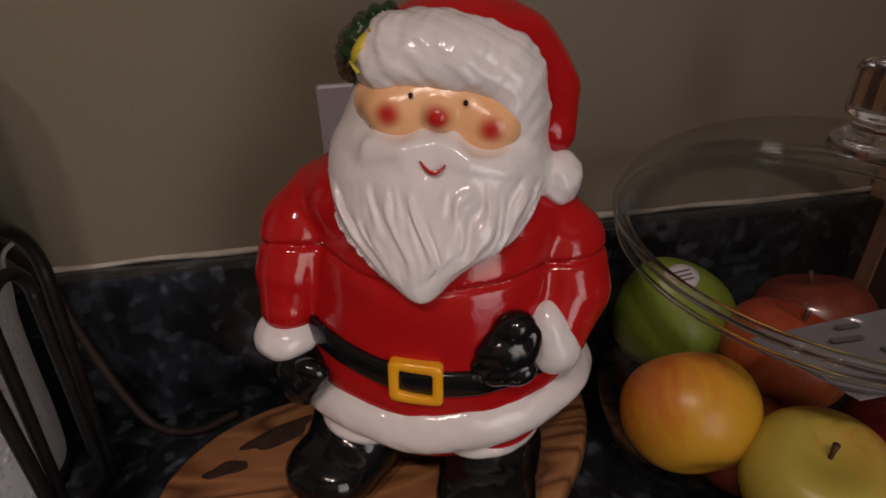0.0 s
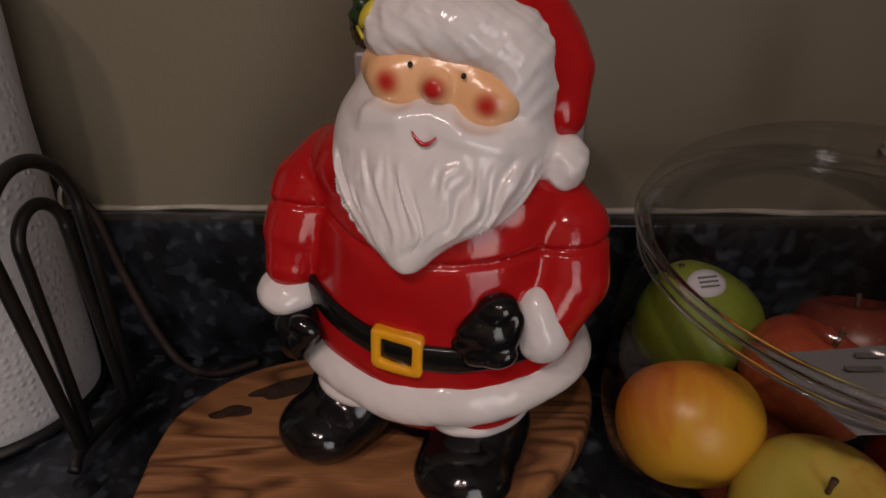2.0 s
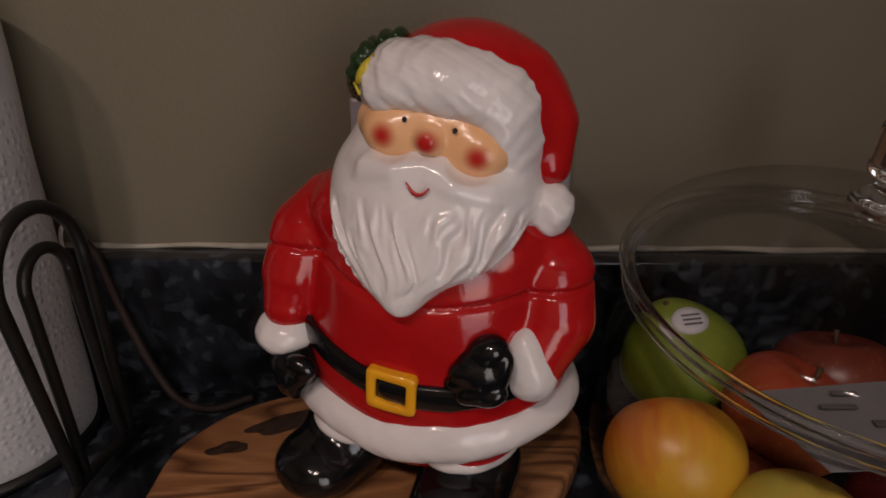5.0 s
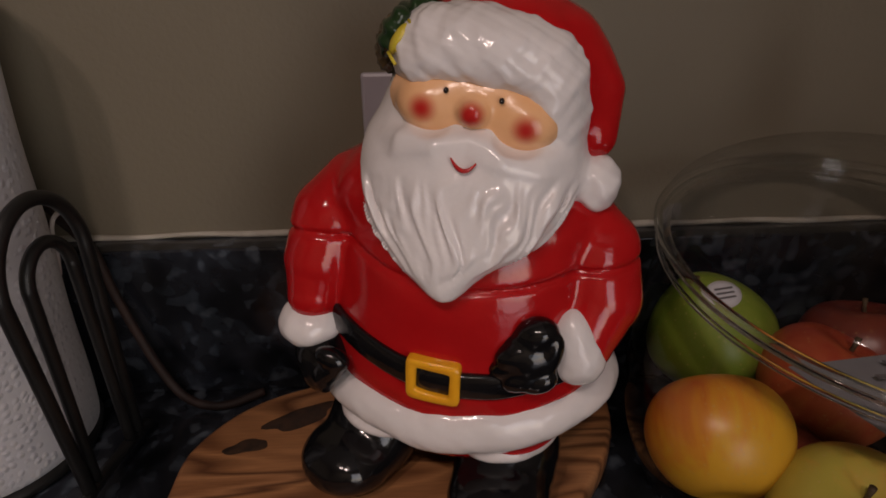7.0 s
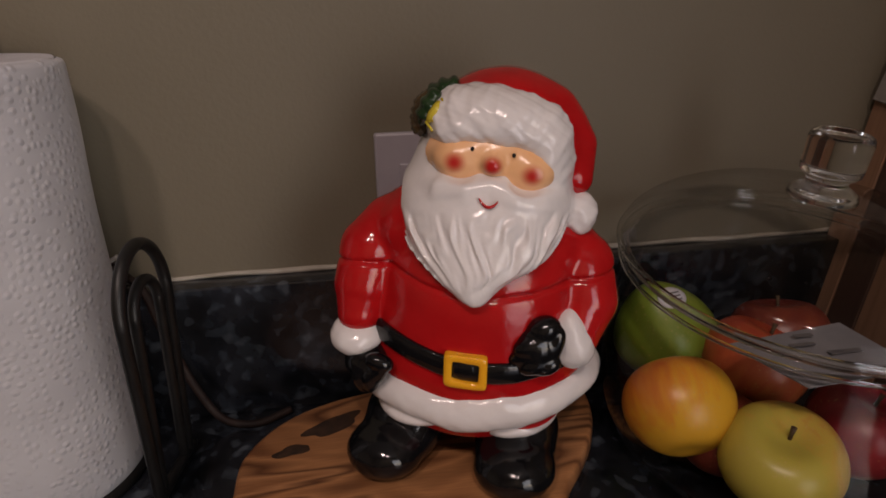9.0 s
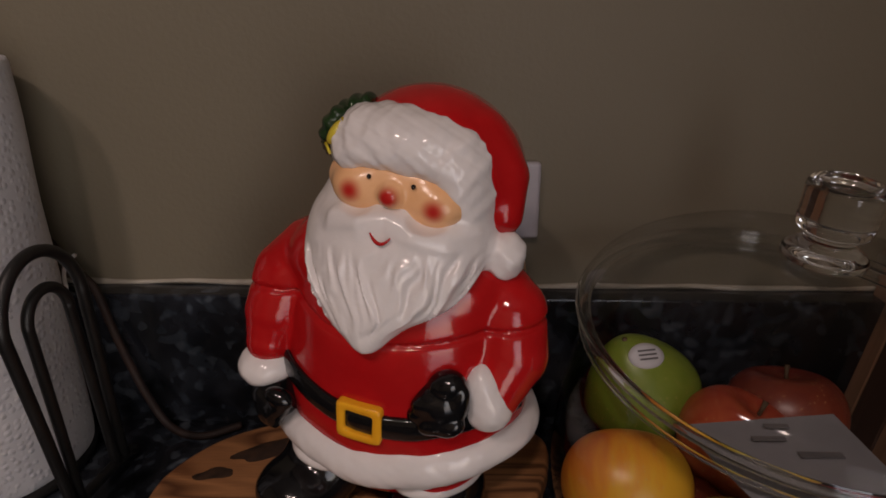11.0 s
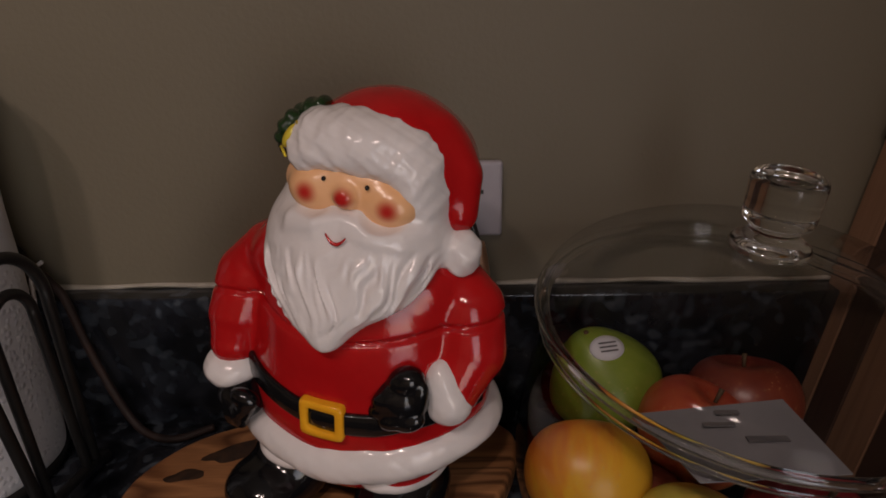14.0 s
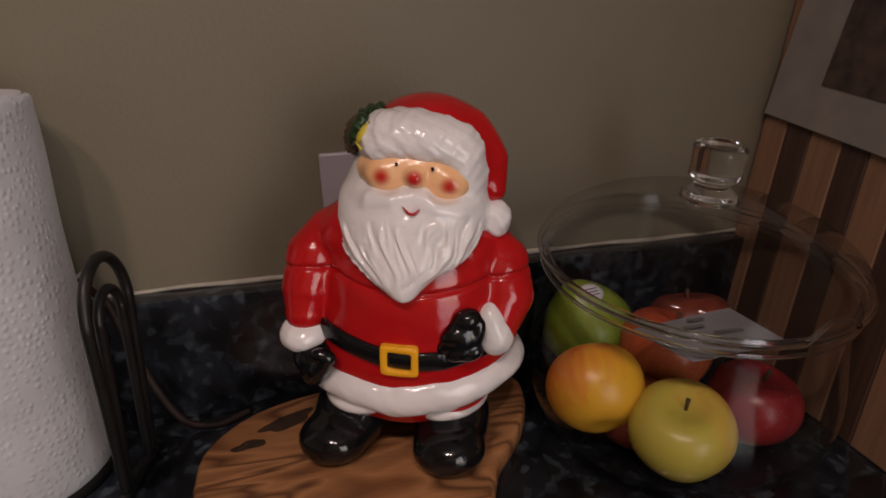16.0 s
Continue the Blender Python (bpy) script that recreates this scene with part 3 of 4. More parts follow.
        brim = blend(brim, egg(P, (20, 18, 223.0), (37.5, 25.5, 13), 12), 7)
        brim = blend(brim, egg(P, (48.5, 12, 207), (14.5, 27, 26), -8, 0, 10), 9)
        brim = blend(brim, egg(P, (-4.5, 17, 222.5), (16.5, 24, 12), 6), 9)
        brim = brim - 0.75 * ruff(P, 6.5, 1.0) - 0.45 * ruff(P, 3.0, 4.0)
        d = blend(d, brim, 3.5)
        pom = egg(P, (66, 13, 170), (11, 12, 13)) - 0.9 * ruff(P, 4.6, 2.0)
        pom = blend(pom, egg(P, (56, 15, 174), (10, 12, 12)) - 0.5 * ruff(P, 4.6, 5.0), 2.5)
        d = blend(d, pom, 2.0)
        # hollow for the face
        eye = egg(P, (-2.5, 48, 206.8), (14.0, 16, 10.5), 8)
        eye = blend(eye, egg(P, (36.5, 48, 199.6), (13.5, 16, 10.5), 8), 3)
        eye = blend(eye, egg(P, (16.5, 48, 207.5), (18, 15, 8.5), 9), 3)
        return carve(d, eye, 1.6)
    put(fur, (-36, -44, 128), (82, 70, 250), WHITE, 0.95)

    # face
    def face(P):
        d = egg(P, (16.5, 20, 205), (41, 22.0, 22), 10)
        d = blend(d, egg(P, (-3, 34.0, 206.5), (13, 9.5, 10.5), 10), 5)
        d = blend(d, egg(P, (36.5, 34.0, 199.5), (13, 9.5, 10.5), 10), 5)
        return blend(d, egg(P, (16.2, 41.8, 205.5), (6.2, 6.0, 5.8), 10), 3.0)
    put(face, (-28, 28, 184), (60, 52, 226), SKIN, 1.0)
    for u, v, w in ((5.5, 41.2, 213.8), (27.4, 41.4, 210.3)):
        s.ball((u, v, w), (1.1, 1.5, 1.25), BLACK, 0, 0, 0, None, 20, 12)
    # smile
    arc = [(14.0 + 5.0 * k + 0.3, 54.0 - 1.6 * k * k, 185.6 + 3.6 * k * k - 0.9 * k) for k in np.linspace(-1, 1, 21)]
    s.rod(arc, [0.35 + 0.6 * (1 - k * k) for k in np.linspace(-1, 1, 21)], RED, 8)

    # hat crown and tail
    def hat(P):
        d = egg(P, (26.5, -5, 213.5), (46.5, 42, 37.5), 20)
        return blend(d, limb(P, [(30, 0, 236), (50, 2, 227), (63.5, 4, 208), (63.5, 8, 190)], [12, 14, 12, 10.5]), 5) - 0.3 * ruff(P, 14.0, 2.0)
    put(hat, (-32, -50, 172), (82, 44, 258), RED, 1.5)

    # holly leaves and a cone on the brim
    scale = lambda d, p: 0.6 * np.sin(p[:, 0] * 1.6) * np.sin(p[:, 2] * 1.4)
    s.ball((-23.5, 10, 228), (7.5, 11, 13.5), BROWN, 14, 0, 0, scale)
    s.ball((-13, 9, 241.5), (11.5, 10, 5.0), GREEN, -22, 0, 0, lambda d, p: 0.8 * np.sin(p[:, 0] * 0.9))
    s.ball((-19, 24, 233.5), (5.5, 8.0, 11), GREEN, 28, 0, 0, lambda d, p: 0.6 * np.sin(p[:, 2] * 0.9))
    for k in range(5):
        t = k / 4
        u, w = -22.5 + 8.5 * t, 226 + 12 * t
        s.rod([(u + 2.5, 32.0 - 2.0 * t, w + 0.5), (u + 6.4, 36.0 - 2.0 * t, w - 3.6)], 0.8, LIME, 6)
    s.ball((-15.5, 29.5, 231.5), (3.0, 5, 7.0), LIME, 34)
    me = mesh_of("figure_cookie_jar", s.verts, s.faces, [red_glaze, white_glaze, black_glaze, yellow_glaze, skin_glaze, green_glaze, brown_glaze, lime_glaze], s.mats)
    return me


BOARD_TOP = TOP + 0.018
jar_figure = new("figure_cookie_jar", figure())
jar_figure.matrix_world = pose(0.025, 0.295, BOARD_TOP + 0.0005, 0, 0, -14)
tagged(jar_figure, "glossy ceramic cookie jar figure, white beard, red coat, black boots", "cookie jar")


# ---- round olive wood board under the figure ----
def serving_board():
    outline = spline([(-0.133, 0.262), (-0.131, 0.300), (-0.108, 0.336), (-0.070, 0.358), (-0.020, 0.368), (0.040, 0.372), (0.095, 0.366), (0.124, 0.345),
                      (0.124, 0.315), (0.113, 0.285), (0.098, 0.262), (0.080, 0.238), (0.066, 0.205), (0.050, 0.165), (0.010, 0.138), (-0.040, 0.135), (-0.090, 0.160), (-0.122, 0.205), (-0.133, 0.262)], 120)[:-1]
    c = np.array([-0.005, 0.255])
    rings = []
    for inset, z in [(0.004, 0.0), (0.001, 0.002), (0.0, 0.006), (0.0, 0.013), (0.0012, 0.0165), (0.004, 0.018)]:
        d = outline - c
        r = np.linalg.norm(d, axis=1)[:, None]
        q = c + d * (1 - inset / r)
        rings += [(x + 0.005, y - 0.255, z) for x, y in q]
    n = len(outline)
    faces = grid_faces(n, 6) + [tuple(range(n))[::-1]] + [(5 * n + i, 5 * n + (i + 1) % n, 6 * n) for i in range(n)]
    rings.append((0.0, 0.0, 0.018))
    ob = new("serving_board", mesh_of("serving_board", rings, faces, [olive_wood]))
    ob.location = (-0.005, 0.255, TOP)
    return tagged(ob, "oiled olive wood serving board with wavy dark grain", "cutting board")


board = serving_board()


def knot(x, y, rx, ry, turn):
    """A dark knot in the board's face."""
    n = 28
    a = np.linspace(0, 2 * np.pi, n, endpoint=False)
    rings = []
    for k, z in [(1.0, 0.0181), (0.75, 0.0184), (0.4, 0.0183)]:
        r = k * (1 + 0.14 * np.sin(3 * a + x * 90) + 0.08 * np.sin(5 * a))
        u, v = rx * r * np.cos(a), ry * r * np.sin(a)
        c, s = math.cos(turn), math.sin(turn)
        rings += [(x + 0.005 + c * p - s * q, y - 0.255 + s * p + c * q, z) for p, q in zip(u, v)]
    part("knot", mesh_of("knot", rings, grid_faces(n, 3) + [tuple(2 * n + i for i in range(n))], [knot_wood]), board, "dark brown knot in the wood")


knot_wood = varied("knot_wood", (0.018, 0.009, 0.005), (0.05, 0.024, 0.012), 160.0, 0.5)
knot(-0.098, 0.300, 0.013, 0.0055, 0.25)
knot(-0.070, 0.325, 0.022, 0.009, 0.5)


# ---- paper towel roll on its wire stand ----
ROLL_X, ROLL_Y, ROLL_R = -0.270, 0.326, 0.0665


def towel_roll():
    roll = thing("paper_towel_roll", (ROLL_X, ROLL_Y, TOP + 0.008), "full roll of white embossed paper towels on a black wire stand", "paper towel")
    n = 160
    a = np.linspace(0, 2 * np.pi, n + 1)
    prof = [(ROLL_R - 0.003, 0.0), (ROLL_R - 0.0006, 0.0015), (ROLL_R, 0.005)] + [(ROLL_R + 0.0005 * math.sin(z * 60), z) for z in np.linspace(0.01, 0.262, 28)] + [(ROLL_R, 0.2675), (ROLL_R - 0.0012, 0.2705), (ROLL_R - 0.004, 0.2715)]
    verts, uv = [], []
    for r, z in prof:
        for t in a:
            k = r + 0.0006 * math.sin(3 * t + 1) + 0.0004 * math.sin(7 * t)
            verts.append((k * math.cos(t), k * math.sin(t), z))
            uv.append((t * ROLL_R, z))
    me = mesh_of("paper", verts, grid_faces(n + 1, len(prof), False), [towel_paper])
    layer = me.uv_layers.new(name="UVMap")
    for loop in me.loops:
        layer.data[loop.index].uv = uv[loop.vertex_index]
    part("paper", me, roll, "white paper with rows of embossed dots")
    # wound layers on top, round the core
    prof = []
    r = ROLL_R - 0.004
    k = 0
    while r > 0.0215:
        prof.append((r, 0.2715 + 0.0006 * (k % 2) + 0.0005 * math.sin(k * 1.7)))
        r -= 0.0012
        k += 1
    part("wound_end", lathe_data("wound_end", prof, paper_white, 96), roll, "soft wound paper edges")
    part("core", lathe_data("core", [(0.0215, 0.2715), (0.0205, 0.272), (0.0200, 0.2710), (0.0200, 0.02)], cardboard, 48), roll, "brown cardboard core")
    return roll


towel_roll()


def towel_stand():
    st = thing("paper_towel_stand", (0, 0, TOP), "black wire paper towel stand with a looped tension arm", "paper towel holder")
    c = np.array([ROLL_X, ROLL_Y])
    part("pole", rod("pole", [(ROLL_X, ROLL_Y, 0.003), (ROLL_X, ROLL_Y, 0.31), (ROLL_X, ROLL_Y, 0.335)], [0.0055, 0.0055, 0.004], black_wire, 16), st)
    part("finial", lathe_data("finial", [(0.0, 0.352), (0.006, 0.350), (0.009, 0.344), (0.0085, 0.338), (0.004, 0.333), (0.0, 0.332)], black_wire, 24, pose(ROLL_X, ROLL_Y, 0)), st)
    a = np.linspace(0, 2 * np.pi, 64, endpoint=False)
    part("base_ring", rod("base_ring", [(ROLL_X + 0.064 * math.cos(t), ROLL_Y + 0.064 * math.sin(t), 0.0045) for t in a], 0.0042, black_wire, 10, True), st)
    for k in range(4):
        t = k * math.pi / 2 + 0.6
        part("base_spoke", rod("base_spoke", [(ROLL_X, ROLL_Y, 0.0045), (ROLL_X + 0.063 * math.cos(t), ROLL_Y + 0.063 * math.sin(t), 0.0045)], 0.0030, black_wire, 8), st)

    def loop(name, low, low2, top, half, r):
        """An upright hairpin of wire between two feet."""
        low, low2, top = (np.array(q, float) for q in (low, low2, top))
        side = (low2 - low) * np.array([1, 1, 0])
        side = side / np.linalg.norm(side)
        crown = [top + side * half * math.cos(t) + np.array([0, 0, half * 1.2 * (math.sin(t) - 1)]) for t in np.linspace(math.pi, 0, 19)]
        pts = [low] + [low + (crown[0] - low) * k for k in (0.25, 0.5, 0.75, 0.92)] + crown + [low2 + (crown[-1] - low2) * k for k in (0.92, 0.75, 0.5, 0.25)] + [low2]
        part(name, rod(name, spline(pts, 120), r, black_wire, 12), st)

    loop("outer_loop", (-0.1795, 0.276, 0.010), (-0.1730, 0.326, 0.010), (-0.1630, 0.2712, 0.185), 0.0295, 0.0036)
    loop("inner_loop", (-0.1795, 0.284, 0.010), (-0.1740, 0.318, 0.010), (-0.1632, 0.2735, 0.1635), 0.0150, 0.0032)
    part("foot_bar", rod("foot_bar", spline([(-0.178, 0.262, 0.005), (-0.1795, 0.277, 0.010), (-0.1730, 0.328, 0.010), (-0.173, 0.340, 0.005)], 30), 0.0036, black_wire, 10), st)
    return st


towel_stand()


# ---- round glass jar with a wide mouth, and its lid ----
AXIS = Vector((0.040, -0.140, 1.0)).normalized()
MOUTH = Vector((0.2478, 0.2815, 1.0471))
MOUTH_R = 0.1135
tilt = AXIS.to_track_quat("Z", "Y").to_matrix()
NOTCH, NOTCH_W, NOTCH_H = -1.352, 0.190, 0.60   # where the ladle opening of the lid sits, its half width and its height


def ring_points(centre, axis, r, n=96):
    m = np.array(Vector(axis).normalized().to_track_quat("Z", "Y").to_matrix())
    a = np.linspace(0, 2 * np.pi, n, endpoint=False)
    ref = np.array([1.0, 0.0, 0.0])
    z = m[:, 2]
    x = ref - z * ref.dot(z)
    x /= np.linalg.norm(x)
    y = np.cross(z, x)
    return np.array(centre) + r * (np.cos(a)[:, None] * x + np.sin(a)[:, None] * y)


def jar():
    place = Vector((0.230, 0.264, TOP))
    ob = thing("glass_jar", place, "clear round glass bowl filled with apples, beside the figure", "jar")
    radii = [0.0, 0.036, 0.060, 0.080, 0.095, 0.106, 0.112, 0.1145, 0.1145, 0.1140, 0.1132, 0.1130, MOUTH_R]
    level = [0.004, 0.003, 0.001, 0.004, 0.013, 0.028, 0.046, 0.066, 0.086, 0.100, 0.116, 0.127, 0.1371]
    prof_r = spline(np.stack([range(13), radii], 1), 60)[:, 1]
    prof_z = spline(np.stack([range(13), level], 1), 60)[:, 1]
    rings = []
    for r, z in zip(prof_r, prof_z):
        k = max(0.0, min(1.0, (z - 0.03) / (level[-1] - 0.03)))
        k = k * k * (3 - 2 * k)
        centre = (place + Vector((0, 0, z))).lerp(MOUTH - AXIS * (level[-1] - z), k)
        axis = Vector((0, 0, 1)).lerp(AXIS, k)
        rings.append(ring_points(centre, axis, max(r, 0.0004)) - np.array(place))
    part("bowl", mesh_of("bowl", np.concatenate(rings), grid_faces(96, len(rings)), [thin_glass]), ob, "clear thin glass globe")
    for h, r, t in ((0.0, MOUTH_R, 0.0032), (-0.008, MOUTH_R + 0.0015, 0.0014)):
        part("rim", rod("rim", ring_points(MOUTH + AXIS * h - place, AXIS, r), t, solid_glass, 12, True), ob, "thick rounded glass lip")
    lid = thing("jar_lid", MOUTH + AXIS * 0.004, "clear domed glass lid with round knob and ladle opening", "lid")
    m = tilt.to_4x4()
    profile = spline([(MOUTH_R + 0.0045, 0.0), (MOUTH_R + 0.0040, 0.0050), (0.1125, 0.0135), (0.1015, 0.0226), (0.0850, 0.0316), (0.0630, 0.0389), (0.0400, 0.0434), (0.0200, 0.0451), (0.0105, 0.0451)], 200)
    turns = np.unique(np.concatenate([np.linspace(0, 2 * np.pi, 96, endpoint=False), np.mod(NOTCH + np.linspace(-1, 1, 41) * NOTCH_W, 2 * np.pi)]))

    def on_lid(turn, step):
        """A point of the lid: step 0 at its edge, which rises round the ladle opening, 1 at the knob."""
        off = abs((turn - NOTCH + np.pi) % (2 * np.pi) - np.pi) / NOTCH_W
        start = 0.34 * NOTCH_H * math.sqrt(1 - off * off) if off < 1 else 0.0
        k = (start + (1 - start) * step) * 199
        r, h = (np.interp(k, range(200), profile[:, i]) for i in (0, 1))
        return ring_frame @ np.array([r * math.cos(turn), r * math.sin(turn), h])

    side_x = Vector((1, 0, 0)) - AXIS * AXIS.x
    side_x.normalize()
    ring_frame = np.array([side_x, AXIS.cross(side_x), AXIS]).T
    verts = [on_lid(a, k) for k in np.linspace(0, 1, 40) for a in turns]
    part("dome", mesh_of("dome", verts, grid_faces(len(turns), 40), [thin_glass]), lid, "clear thin glass dome with a ladle opening")
    part("flange", rod("flange", [on_lid(a, 0.0) for a in turns], 0.0017, solid_glass, 12, True), lid, "rounded glass edge of the lid")
    knob = [(0.0, 0.0454), (0.0190, 0.0454), (0.0203, 0.0469), (0.0198, 0.0491), (0.0165, 0.0517), (0.0128, 0.0547), (0.0130, 0.0586), (0.0168, 0.0613), (0.0180, 0.0641), (0.0182, 0.0711), (0.0185, 0.0801), (0.0183, 0.0841), (0.0168, 0.0863), (0.0136, 0.0869), (0.0080, 0.0857), (0.0, 0.0851)]
    part("knob", lathe_data("knob", [tuple(q) for q in spline(knob, 50)], solid_glass, 64, m), lid, "thick solid glass knob")


# ---- fruit in the jar ----
def fruit(name, place, radius, skin, label, category, lean=(0, 0, 0), tall=0.92, pear=0.0, stem=True):
    ob = new(name)
    ob.matrix_world = pose(*place, *lean)
    tagged(ob, label, category, "fruit in the jar")
    prof = []
    for t in np.linspace(-math.pi / 2, math.pi / 2, 40):
        r = math.cos(t)
        z = math.sin(t)
        r *= 1 + 0.06 * z - pear * max(z, 0) ** 1.2 * 0.55
        z2 = z * tall - 0.30 * math.exp(-((1 - z) / 0.10)) * (1 - pear) + 0.14 * math.exp(-((1 + z) / 0.08)) + pear * 0.25 * max(z, 0)
        prof.append((max(r, 0.002) * radius, z2 * radius))
    n = 72
    a = np.linspace(0, 2 * np.pi, n, endpoint=False)
    verts = []
    for r, z in prof:
        k = 1 + 0.018 * np.sin(5 * a + radius * 900) * (0.5 - 0.5 * z / radius) + 0.012 * np.sin(2 * a + 1)
        verts.append(np.stack([r * k * np.cos(a), r * k * np.sin(a), np.full(n, z)], 1))
    part("flesh", mesh_of("flesh", np.concatenate(verts), grid_faces(n, len(prof)), [skin]), ob)
    if stem:
        z = (tall - 0.30 * (1 - pear)) * radius
        part("stem", rod("stem", [(0, 0, z - 0.002), (0.0004, 0.0003, z + 0.004), (0.0014, 0.0008, z + 0.009)], [0.0013, 0.0012, 0.0018], stem_brown, 8), ob, "short dry brown stem")
    return ob


gold_skin = apple_skin("golden_skin", (0.74, 0.40, 0.030), (0.72, 0.29, 0.030), (0.56, 0.10, 0.025), (-0.70, -0.10, 0.80), 0.02)
yellow_skin = apple_skin("yellow_skin", (0.50, 0.42, 0.070), (0.58, 0.40, 0.070), (0.56, 0.20, 0.05), (0.75, -0.1, -0.35), 0.12)
red_skin = apple_skin("red_skin", (0.34, 0.05, 0.04), (0.30, 0.025, 0.03), (0.20, 0.012, 0.02), (0.1, 0.1, 0.9), 0.30)
orange_skin = apple_skin("orange_skin", (0.52, 0.17, 0.05), (0.46, 0.10, 0.035), (0.36, 0.05, 0.025), (0.2, 0.3, 0.6), 0.25)
russet_skin = apple_skin("russet_skin", (0.22, 0.055, 0.022), (0.18, 0.035, 0.018), (0.12, 0.02, 0.014), (0.2, 0.3, 0.6), 0.25)
green_skin = apple_skin("green_skin", (0.16, 0.24, 0.025), (0.20, 0.27, 0.035), (0.26, 0.30, 0.05), (0.5, -0.2, 0.4), -0.05)

fruit("apple", (0.2020, 0.2090, 0.9510), 0.0360, yellow_skin, "yellow-green apple with faint blush and stem", "apple", (14, -12, 20), 0.90)
fruit("apple", (0.1575, 0.2520, 0.9660), 0.0358, gold_skin, "golden orange apple with a red blush", "apple", (-55, 10, 0), 0.93)
fruit("apple", (0.2300, 0.2830, 0.9720), 0.0365, orange_skin, "orange-red apple among the others", "apple", (20, 14, 60))
fruit("apple", (0.2760, 0.2330, 0.9460), 0.0340, red_skin, "dark red apple low in the jar", "apple", (10, 12, 0))
fruit("apple", (0.2760, 0.3210, 0.9680), 0.0370, russet_skin, "dull red apple at the back", "apple", (-14, 10, 30))
fruit("apple", (0.1900, 0.2480, 0.9420), 0.0290, russet_skin, "small russet apple at the bottom of the jar", "apple", (-40, 10, 80))
pear = fruit("apple", (0.1850, 0.3320, 0.9770), 0.0380, green_skin, "green apple with an oval white sticker", "apple", (14, -20, -20), 0.98, 0.85)


def sticker():
    n = 32
    a = np.linspace(0, 2 * np.pi, n, endpoint=False)
    # on the skin where the way from the core towards the camera's side leaves it
    way = Vector((-0.006, -0.021, 0.046)).normalized()
    skin = pear.children[0].data
    at = max(skin.vertices, key=lambda v: (pear.matrix_basis.to_3x3() @ v.co.normalized()).dot(way))
    centre = pear.matrix_basis @ at.co
    normal = (pear.matrix_basis.to_3x3() @ at.normal).normalized()
    centre = centre + normal * 0.0008
    m = np.array(normal.to_track_quat("Z", "Y").to_matrix())
    verts = []
    for k, z in [(1.0, -0.0030), (1.0, -0.0012), (0.6, -0.0002), (0.2, 0.0002)]:
        for t in a:
            verts.append(np.array(centre) + m @ np.array([0.0115 * k * math.cos(t), 0.0085 * k * math.sin(t), z]))
    ob = new("fruit_sticker", mesh_of("fruit_sticker", verts, grid_faces(n, 4) + [tuple(3 * n + i for i in range(n))], [paper_white]))
    tagged(ob, "small oval white paper sticker on the green apple", "sticker")
    for i in (-1, 0, 1):
        v = [np.array(centre) + m @ np.array([x, y + 0.0028 * i, 0.0006]) for x, y in ((-0.006, -0.0006), (0.006, -0.0006), (0.006, 0.0006), (-0.006, 0.0006))]
        part("print_bar", mesh_of("print_bar", v, [(0, 1, 2, 3)], [grey_ink], None, False), ob)


sticker()


def paper_card():
    """A thin printed card lying on the fruit, under the lid."""
    c = [(0.176, 0.240), (0.256, 0.246), (0.257, 0.186), (0.190, 0.186)]
    z = [1.016, 1.020, 1.022, 1.018]
    lo = [(x, y, h) for (x, y), h in zip(c, z)]
    hi = [(x, y, h + 0.0006) for x, y, h in lo]
    faces = [(3, 2, 1, 0), (4, 5, 6, 7)] + [(i, (i + 1) % 4, 4 + (i + 1) % 4, 4 + i) for i in range(4)]
    ob = new("paper_card", mesh_of("paper_card", lo + hi, faces, [card_paper_shaded], None, False))
    tagged(ob, "white printed paper card on the fruit, darkened as if shaded", "card")
    for x, y, w, h in ((0.205, 0.222, 0.016, 0.003), (0.222, 0.210, 0.020, 0.004), (0.215, 0.232, 0.012, 0.003)):
        part("print_bar", box_data("print_bar", (x, y, 1.0214), (x + w, y + h, 1.0219), grey_ink, 0), ob)


paper_card()
jar()


# ---- striped wooden board leaning on the side wall ----
def striped_board():
    lean = math.atan(0.16)
    ob = new("striped_board")
    ob.matrix_world = pose(0.3465, 0.395, TOP + 0.0005, 0, math.degrees(lean), 0)
    tagged(ob, "striped dark and light wooden board with white printed panel, darkened as if shaded", "cutting board")
    y, k = 0.0, 0
    widths = [0.030, 0.030, 0.034, 0.028, 0.032, 0.030, 0.033, 0.029]
    for w in widths:
        part("strip", box_data("strip", (0.0, y - w + 0.0003, 0.0), (0.018, y - 0.0003, 0.36), cherry if k % 2 == 0 else walnut, 0.001, 1), ob)
        y -= w
        k += 1
    panel = part("panel", box_data("panel", (-0.004, -0.24, 0.228), (-0.0003, -0.002, 0.358), panel_paper_shaded, 0.0008, 1), ob, "white printed panel, darkened as if shaded")
    panel.matrix_basis = Matrix.Translation((0, 0, 0.228)) @ pose(0, 0, 0, 7, 0, 0) @ Matrix.Translation((0, 0, -0.228))
    part("picture", box_data("picture", (-0.0052, -0.205, 0.265), (-0.0042, -0.058, 0.345), brown_ink, 0), panel, "dark brown picture")


striped_board()


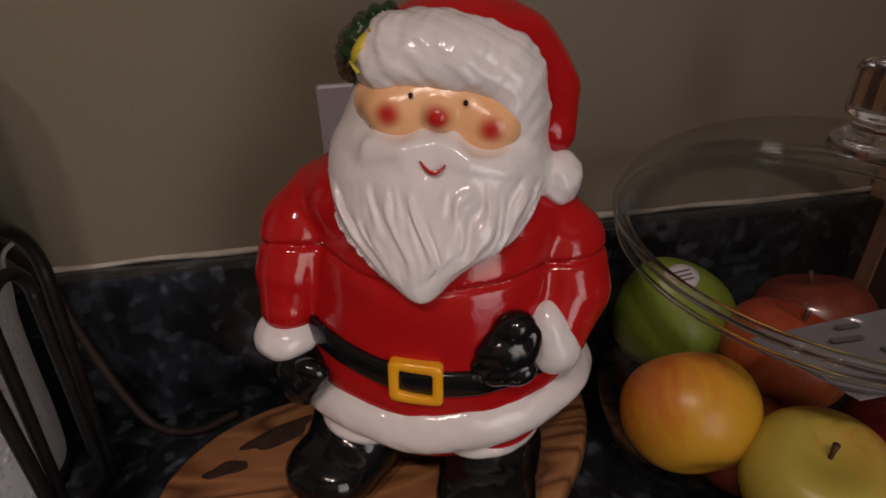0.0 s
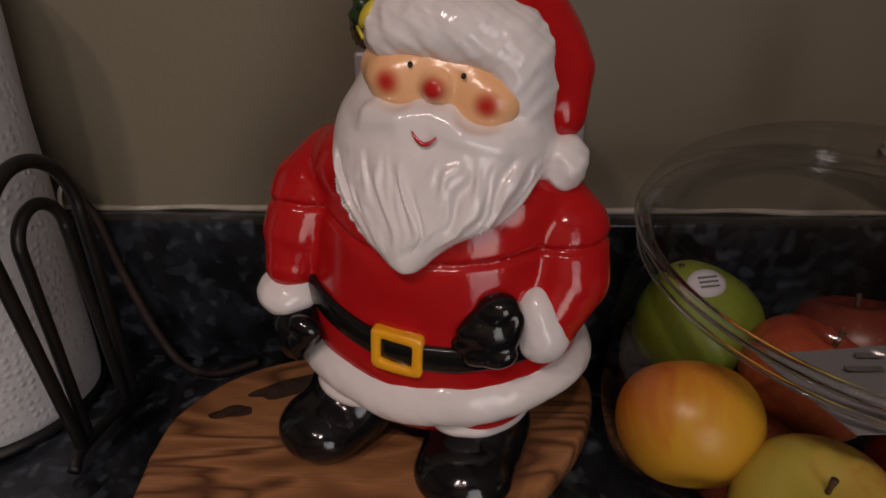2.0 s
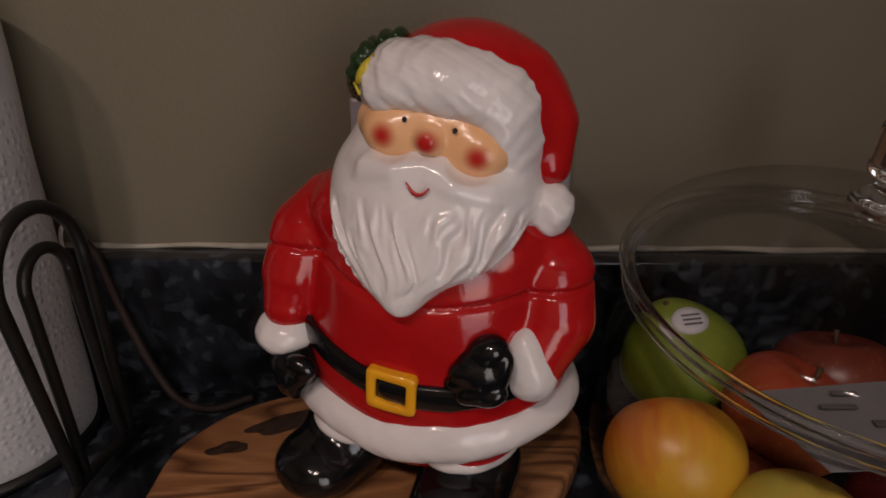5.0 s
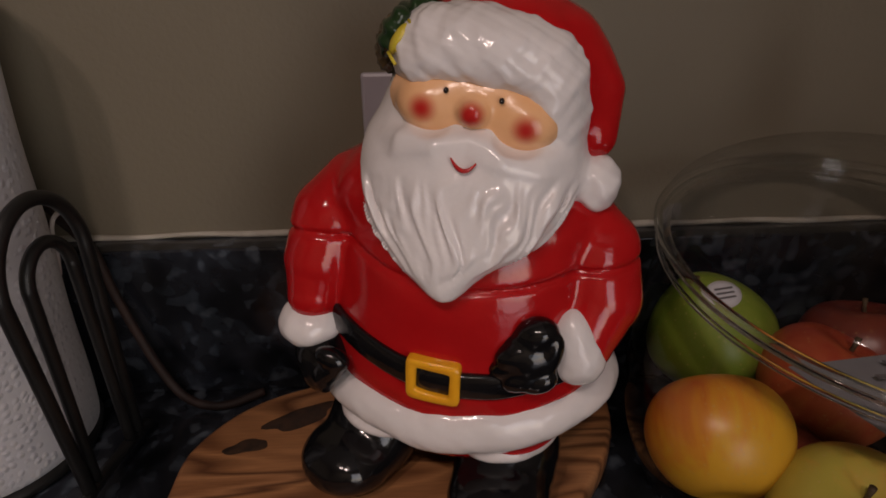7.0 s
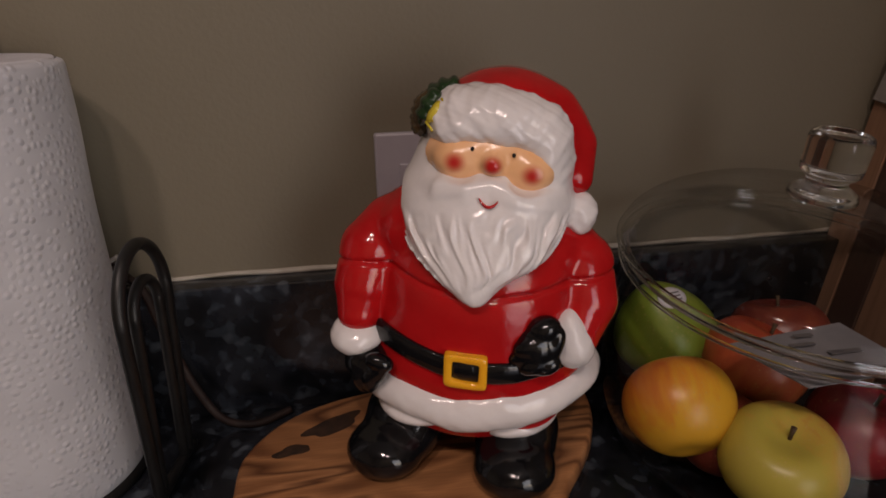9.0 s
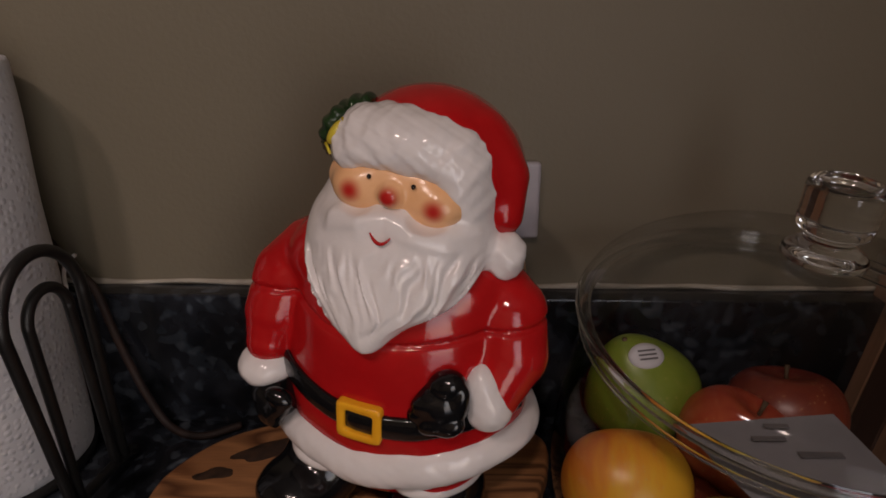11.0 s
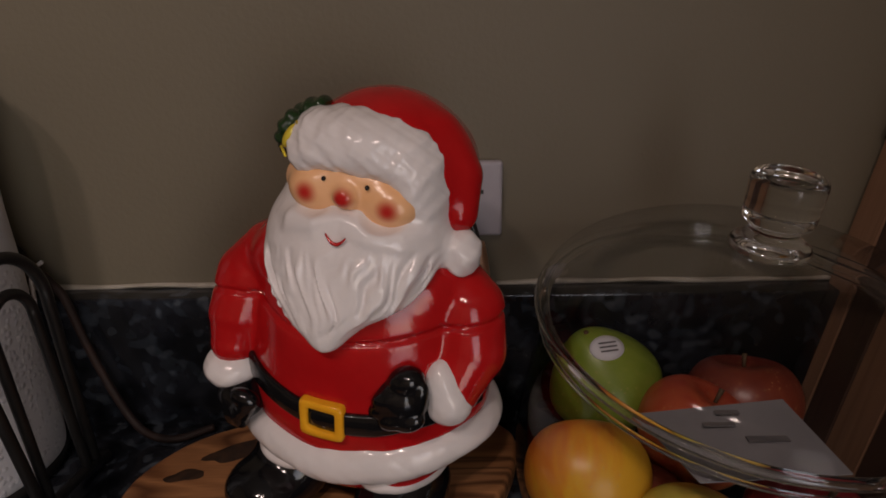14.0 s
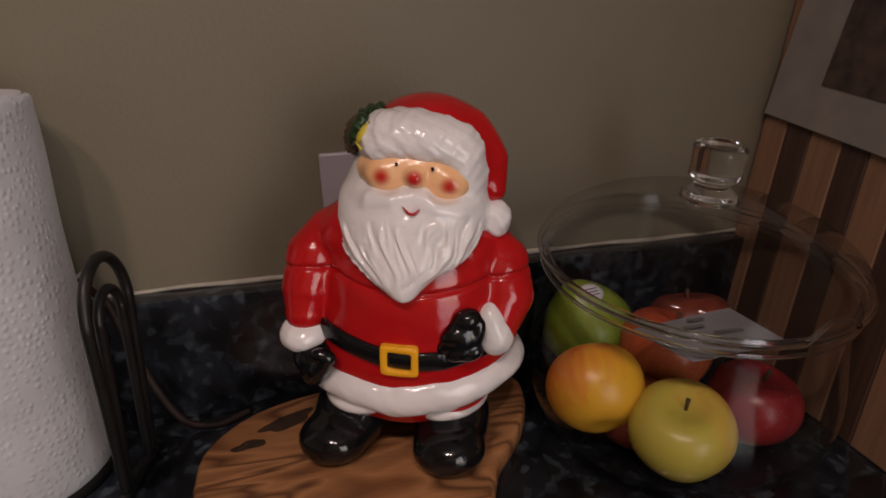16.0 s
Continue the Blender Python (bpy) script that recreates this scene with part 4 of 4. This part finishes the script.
# ---- socket, adapter and cords ----
def socket_plate():
    x, z = -0.0255 + 0.035, 1.1270 - 0.057
    ob = thing("wall_socket", (x, WALL, z), "pale lilac-white double wall socket plate", "socket")
    part("plate", box_data("plate", (-0.035, -0.0055, -0.057), (0.035, 0.0, 0.057), lilac_plastic, 0.002), ob)
    for s in (1, -1):
        face = part("socket_face", box_data("socket_face", (-0.017, -0.0075, s * 0.0195 - 0.0145), (0.017, -0.0050, s * 0.0195 + 0.0145), lilac_plastic, 0.0012), ob)
        for u in (-0.0065, 0.0065):
            part("slot", box_data("slot", (u - 0.001, -0.0079, s * 0.0195 - 0.001), (u + 0.001, -0.0074, s * 0.0195 + 0.008), black_plastic, 0), face, "dark slot")
    part("screw", lathe_data("screw", [(0.0, 0.0015), (0.002, 0.0012), (0.003, 0.0)], lilac_plastic, 16, pose(0, -0.0055, 0, 90, 0, 0)), ob)


socket_plate()


def second_socket():
    ob = thing("plug_adapter", (0.093, WALL, 1.090), "pale lilac-grey plug adapter in the wall", "adapter")
    part("body", box_data("body", (-0.03, -0.008, -0.028), (0.0255, 0.0, 0.027), lilac_plastic, 0.0025, 3), ob)
    part("slot", box_data("slot", (0.004, -0.0086, 0.004), (0.012, -0.0078, 0.007), black_plastic, 0), ob, "dark slot")


second_socket()


def cord(name, points, r, mat, label, category="cord"):
    ob = new(name)
    ob.location = points[-1]
    o = np.array(points[-1])
    tagged(ob, label, category)
    part("cable", rod("cable", spline(points, 90) - o, r, mat, 10), ob)
    return ob


lamp_cord = cord("hanging_lead", [(0.086, 0.3735, 1.098), (0.090, 0.358, 1.096), (0.095, 0.352, 1.084), (0.0995, 0.351, 1.066), (0.103, 0.352, 1.040), (0.104, 0.355, 0.99), (0.100, 0.366, 0.945), (0.095, 0.374, 0.9135)], 0.0032, black_plastic, "black cord hanging from the plug down the wall")
part("plug", box_data("plug", (0.076 - 0.095, 0.350 - 0.374, 1.086 - 0.9135), (0.096 - 0.095, 0.3915 - 0.374, 1.108 - 0.9135), black_plastic, 0.004, 3), lamp_cord, "black plug")
part("sleeve", rod("sleeve", spline([(0.0985, 0.3505, 1.072), (0.1005, 0.351, 1.062), (0.1025, 0.352, 1.048)], 12) - np.array((0.095, 0.374, 0.9135)), 0.0052, copper, 12), lamp_cord, "copper coloured sleeve")

left_cord = cord("bundled_cord", [(-0.222, 0.3875, 1.0415), (-0.210, 0.381, 1.034), (-0.198, 0.374, 1.024), (-0.188, 0.370, 0.990), (-0.172, 0.366, 0.945), (-0.155, 0.362, 0.918), (-0.130, 0.358, 0.9133), (-0.105, 0.372, 0.9132)], 0.0030, brown_cord, "brown twin cord with a white tie behind the towel roll")
end = np.array((-0.105, 0.372, 0.9132))
for lift in (0.0, 0.0060):
    part("strand", rod("strand", spline([(-0.285, 0.3965, 1.112 + lift), (-0.254, 0.3955, 1.072 + lift), (-0.238, 0.3925, 1.055 + lift), (-0.222, 0.3875, 1.0415)], 40) - end, 0.0015, brown_cord, 8), left_cord)
part("tie", rod("tie", spline([(-0.214, 0.383, 1.050), (-0.222, 0.3835, 1.044), (-0.2235, 0.380, 1.036), (-0.222, 0.3765, 1.024), (-0.2235, 0.3755, 1.008)], 30) - end, 0.0015, white_plastic, 8), left_cord, "white twist tie")

cord("dark_cord", [(-0.292, 0.394, 2.38), (-0.294, 0.394, 1.60), (-0.291, 0.394, 1.250), (-0.301, 0.394, 1.225), (-0.293, 0.394, 1.198), (-0.300, 0.3955, 1.13), (-0.356, 0.3950, 1.06), (-0.376, 0.375, 1.027), (-0.378, 0.371, 0.96), (-0.378, 0.362, 0.9145)], 0.0040, brown_cord, "thick dark brown cord hanging down the wall")
cord("dark_cord", [(-0.318, 0.393, 2.38), (-0.318, 0.393, 1.60), (-0.316, 0.393, 1.250), (-0.308, 0.393, 1.20), (-0.330, 0.394, 1.12), (-0.400, 0.375, 1.03), (-0.402, 0.371, 0.96), (-0.402, 0.362, 0.9150)], 0.0045, brown_cord, "thick dark brown cord hanging down the wall")
cord("white_cord", [(-0.266, 0.3955, 2.38), (-0.267, 0.3955, 1.60), (-0.266, 0.3965, 1.25), (-0.267, 0.3968, 1.19), (-0.285, 0.3968, 1.13), (-0.350, 0.3955, 1.06), (-0.37, 0.377, 1.026), (-0.37, 0.372, 0.96), (-0.37, 0.365, 0.9132)], 0.0022, white_plastic, "thin white cord running down the wall")
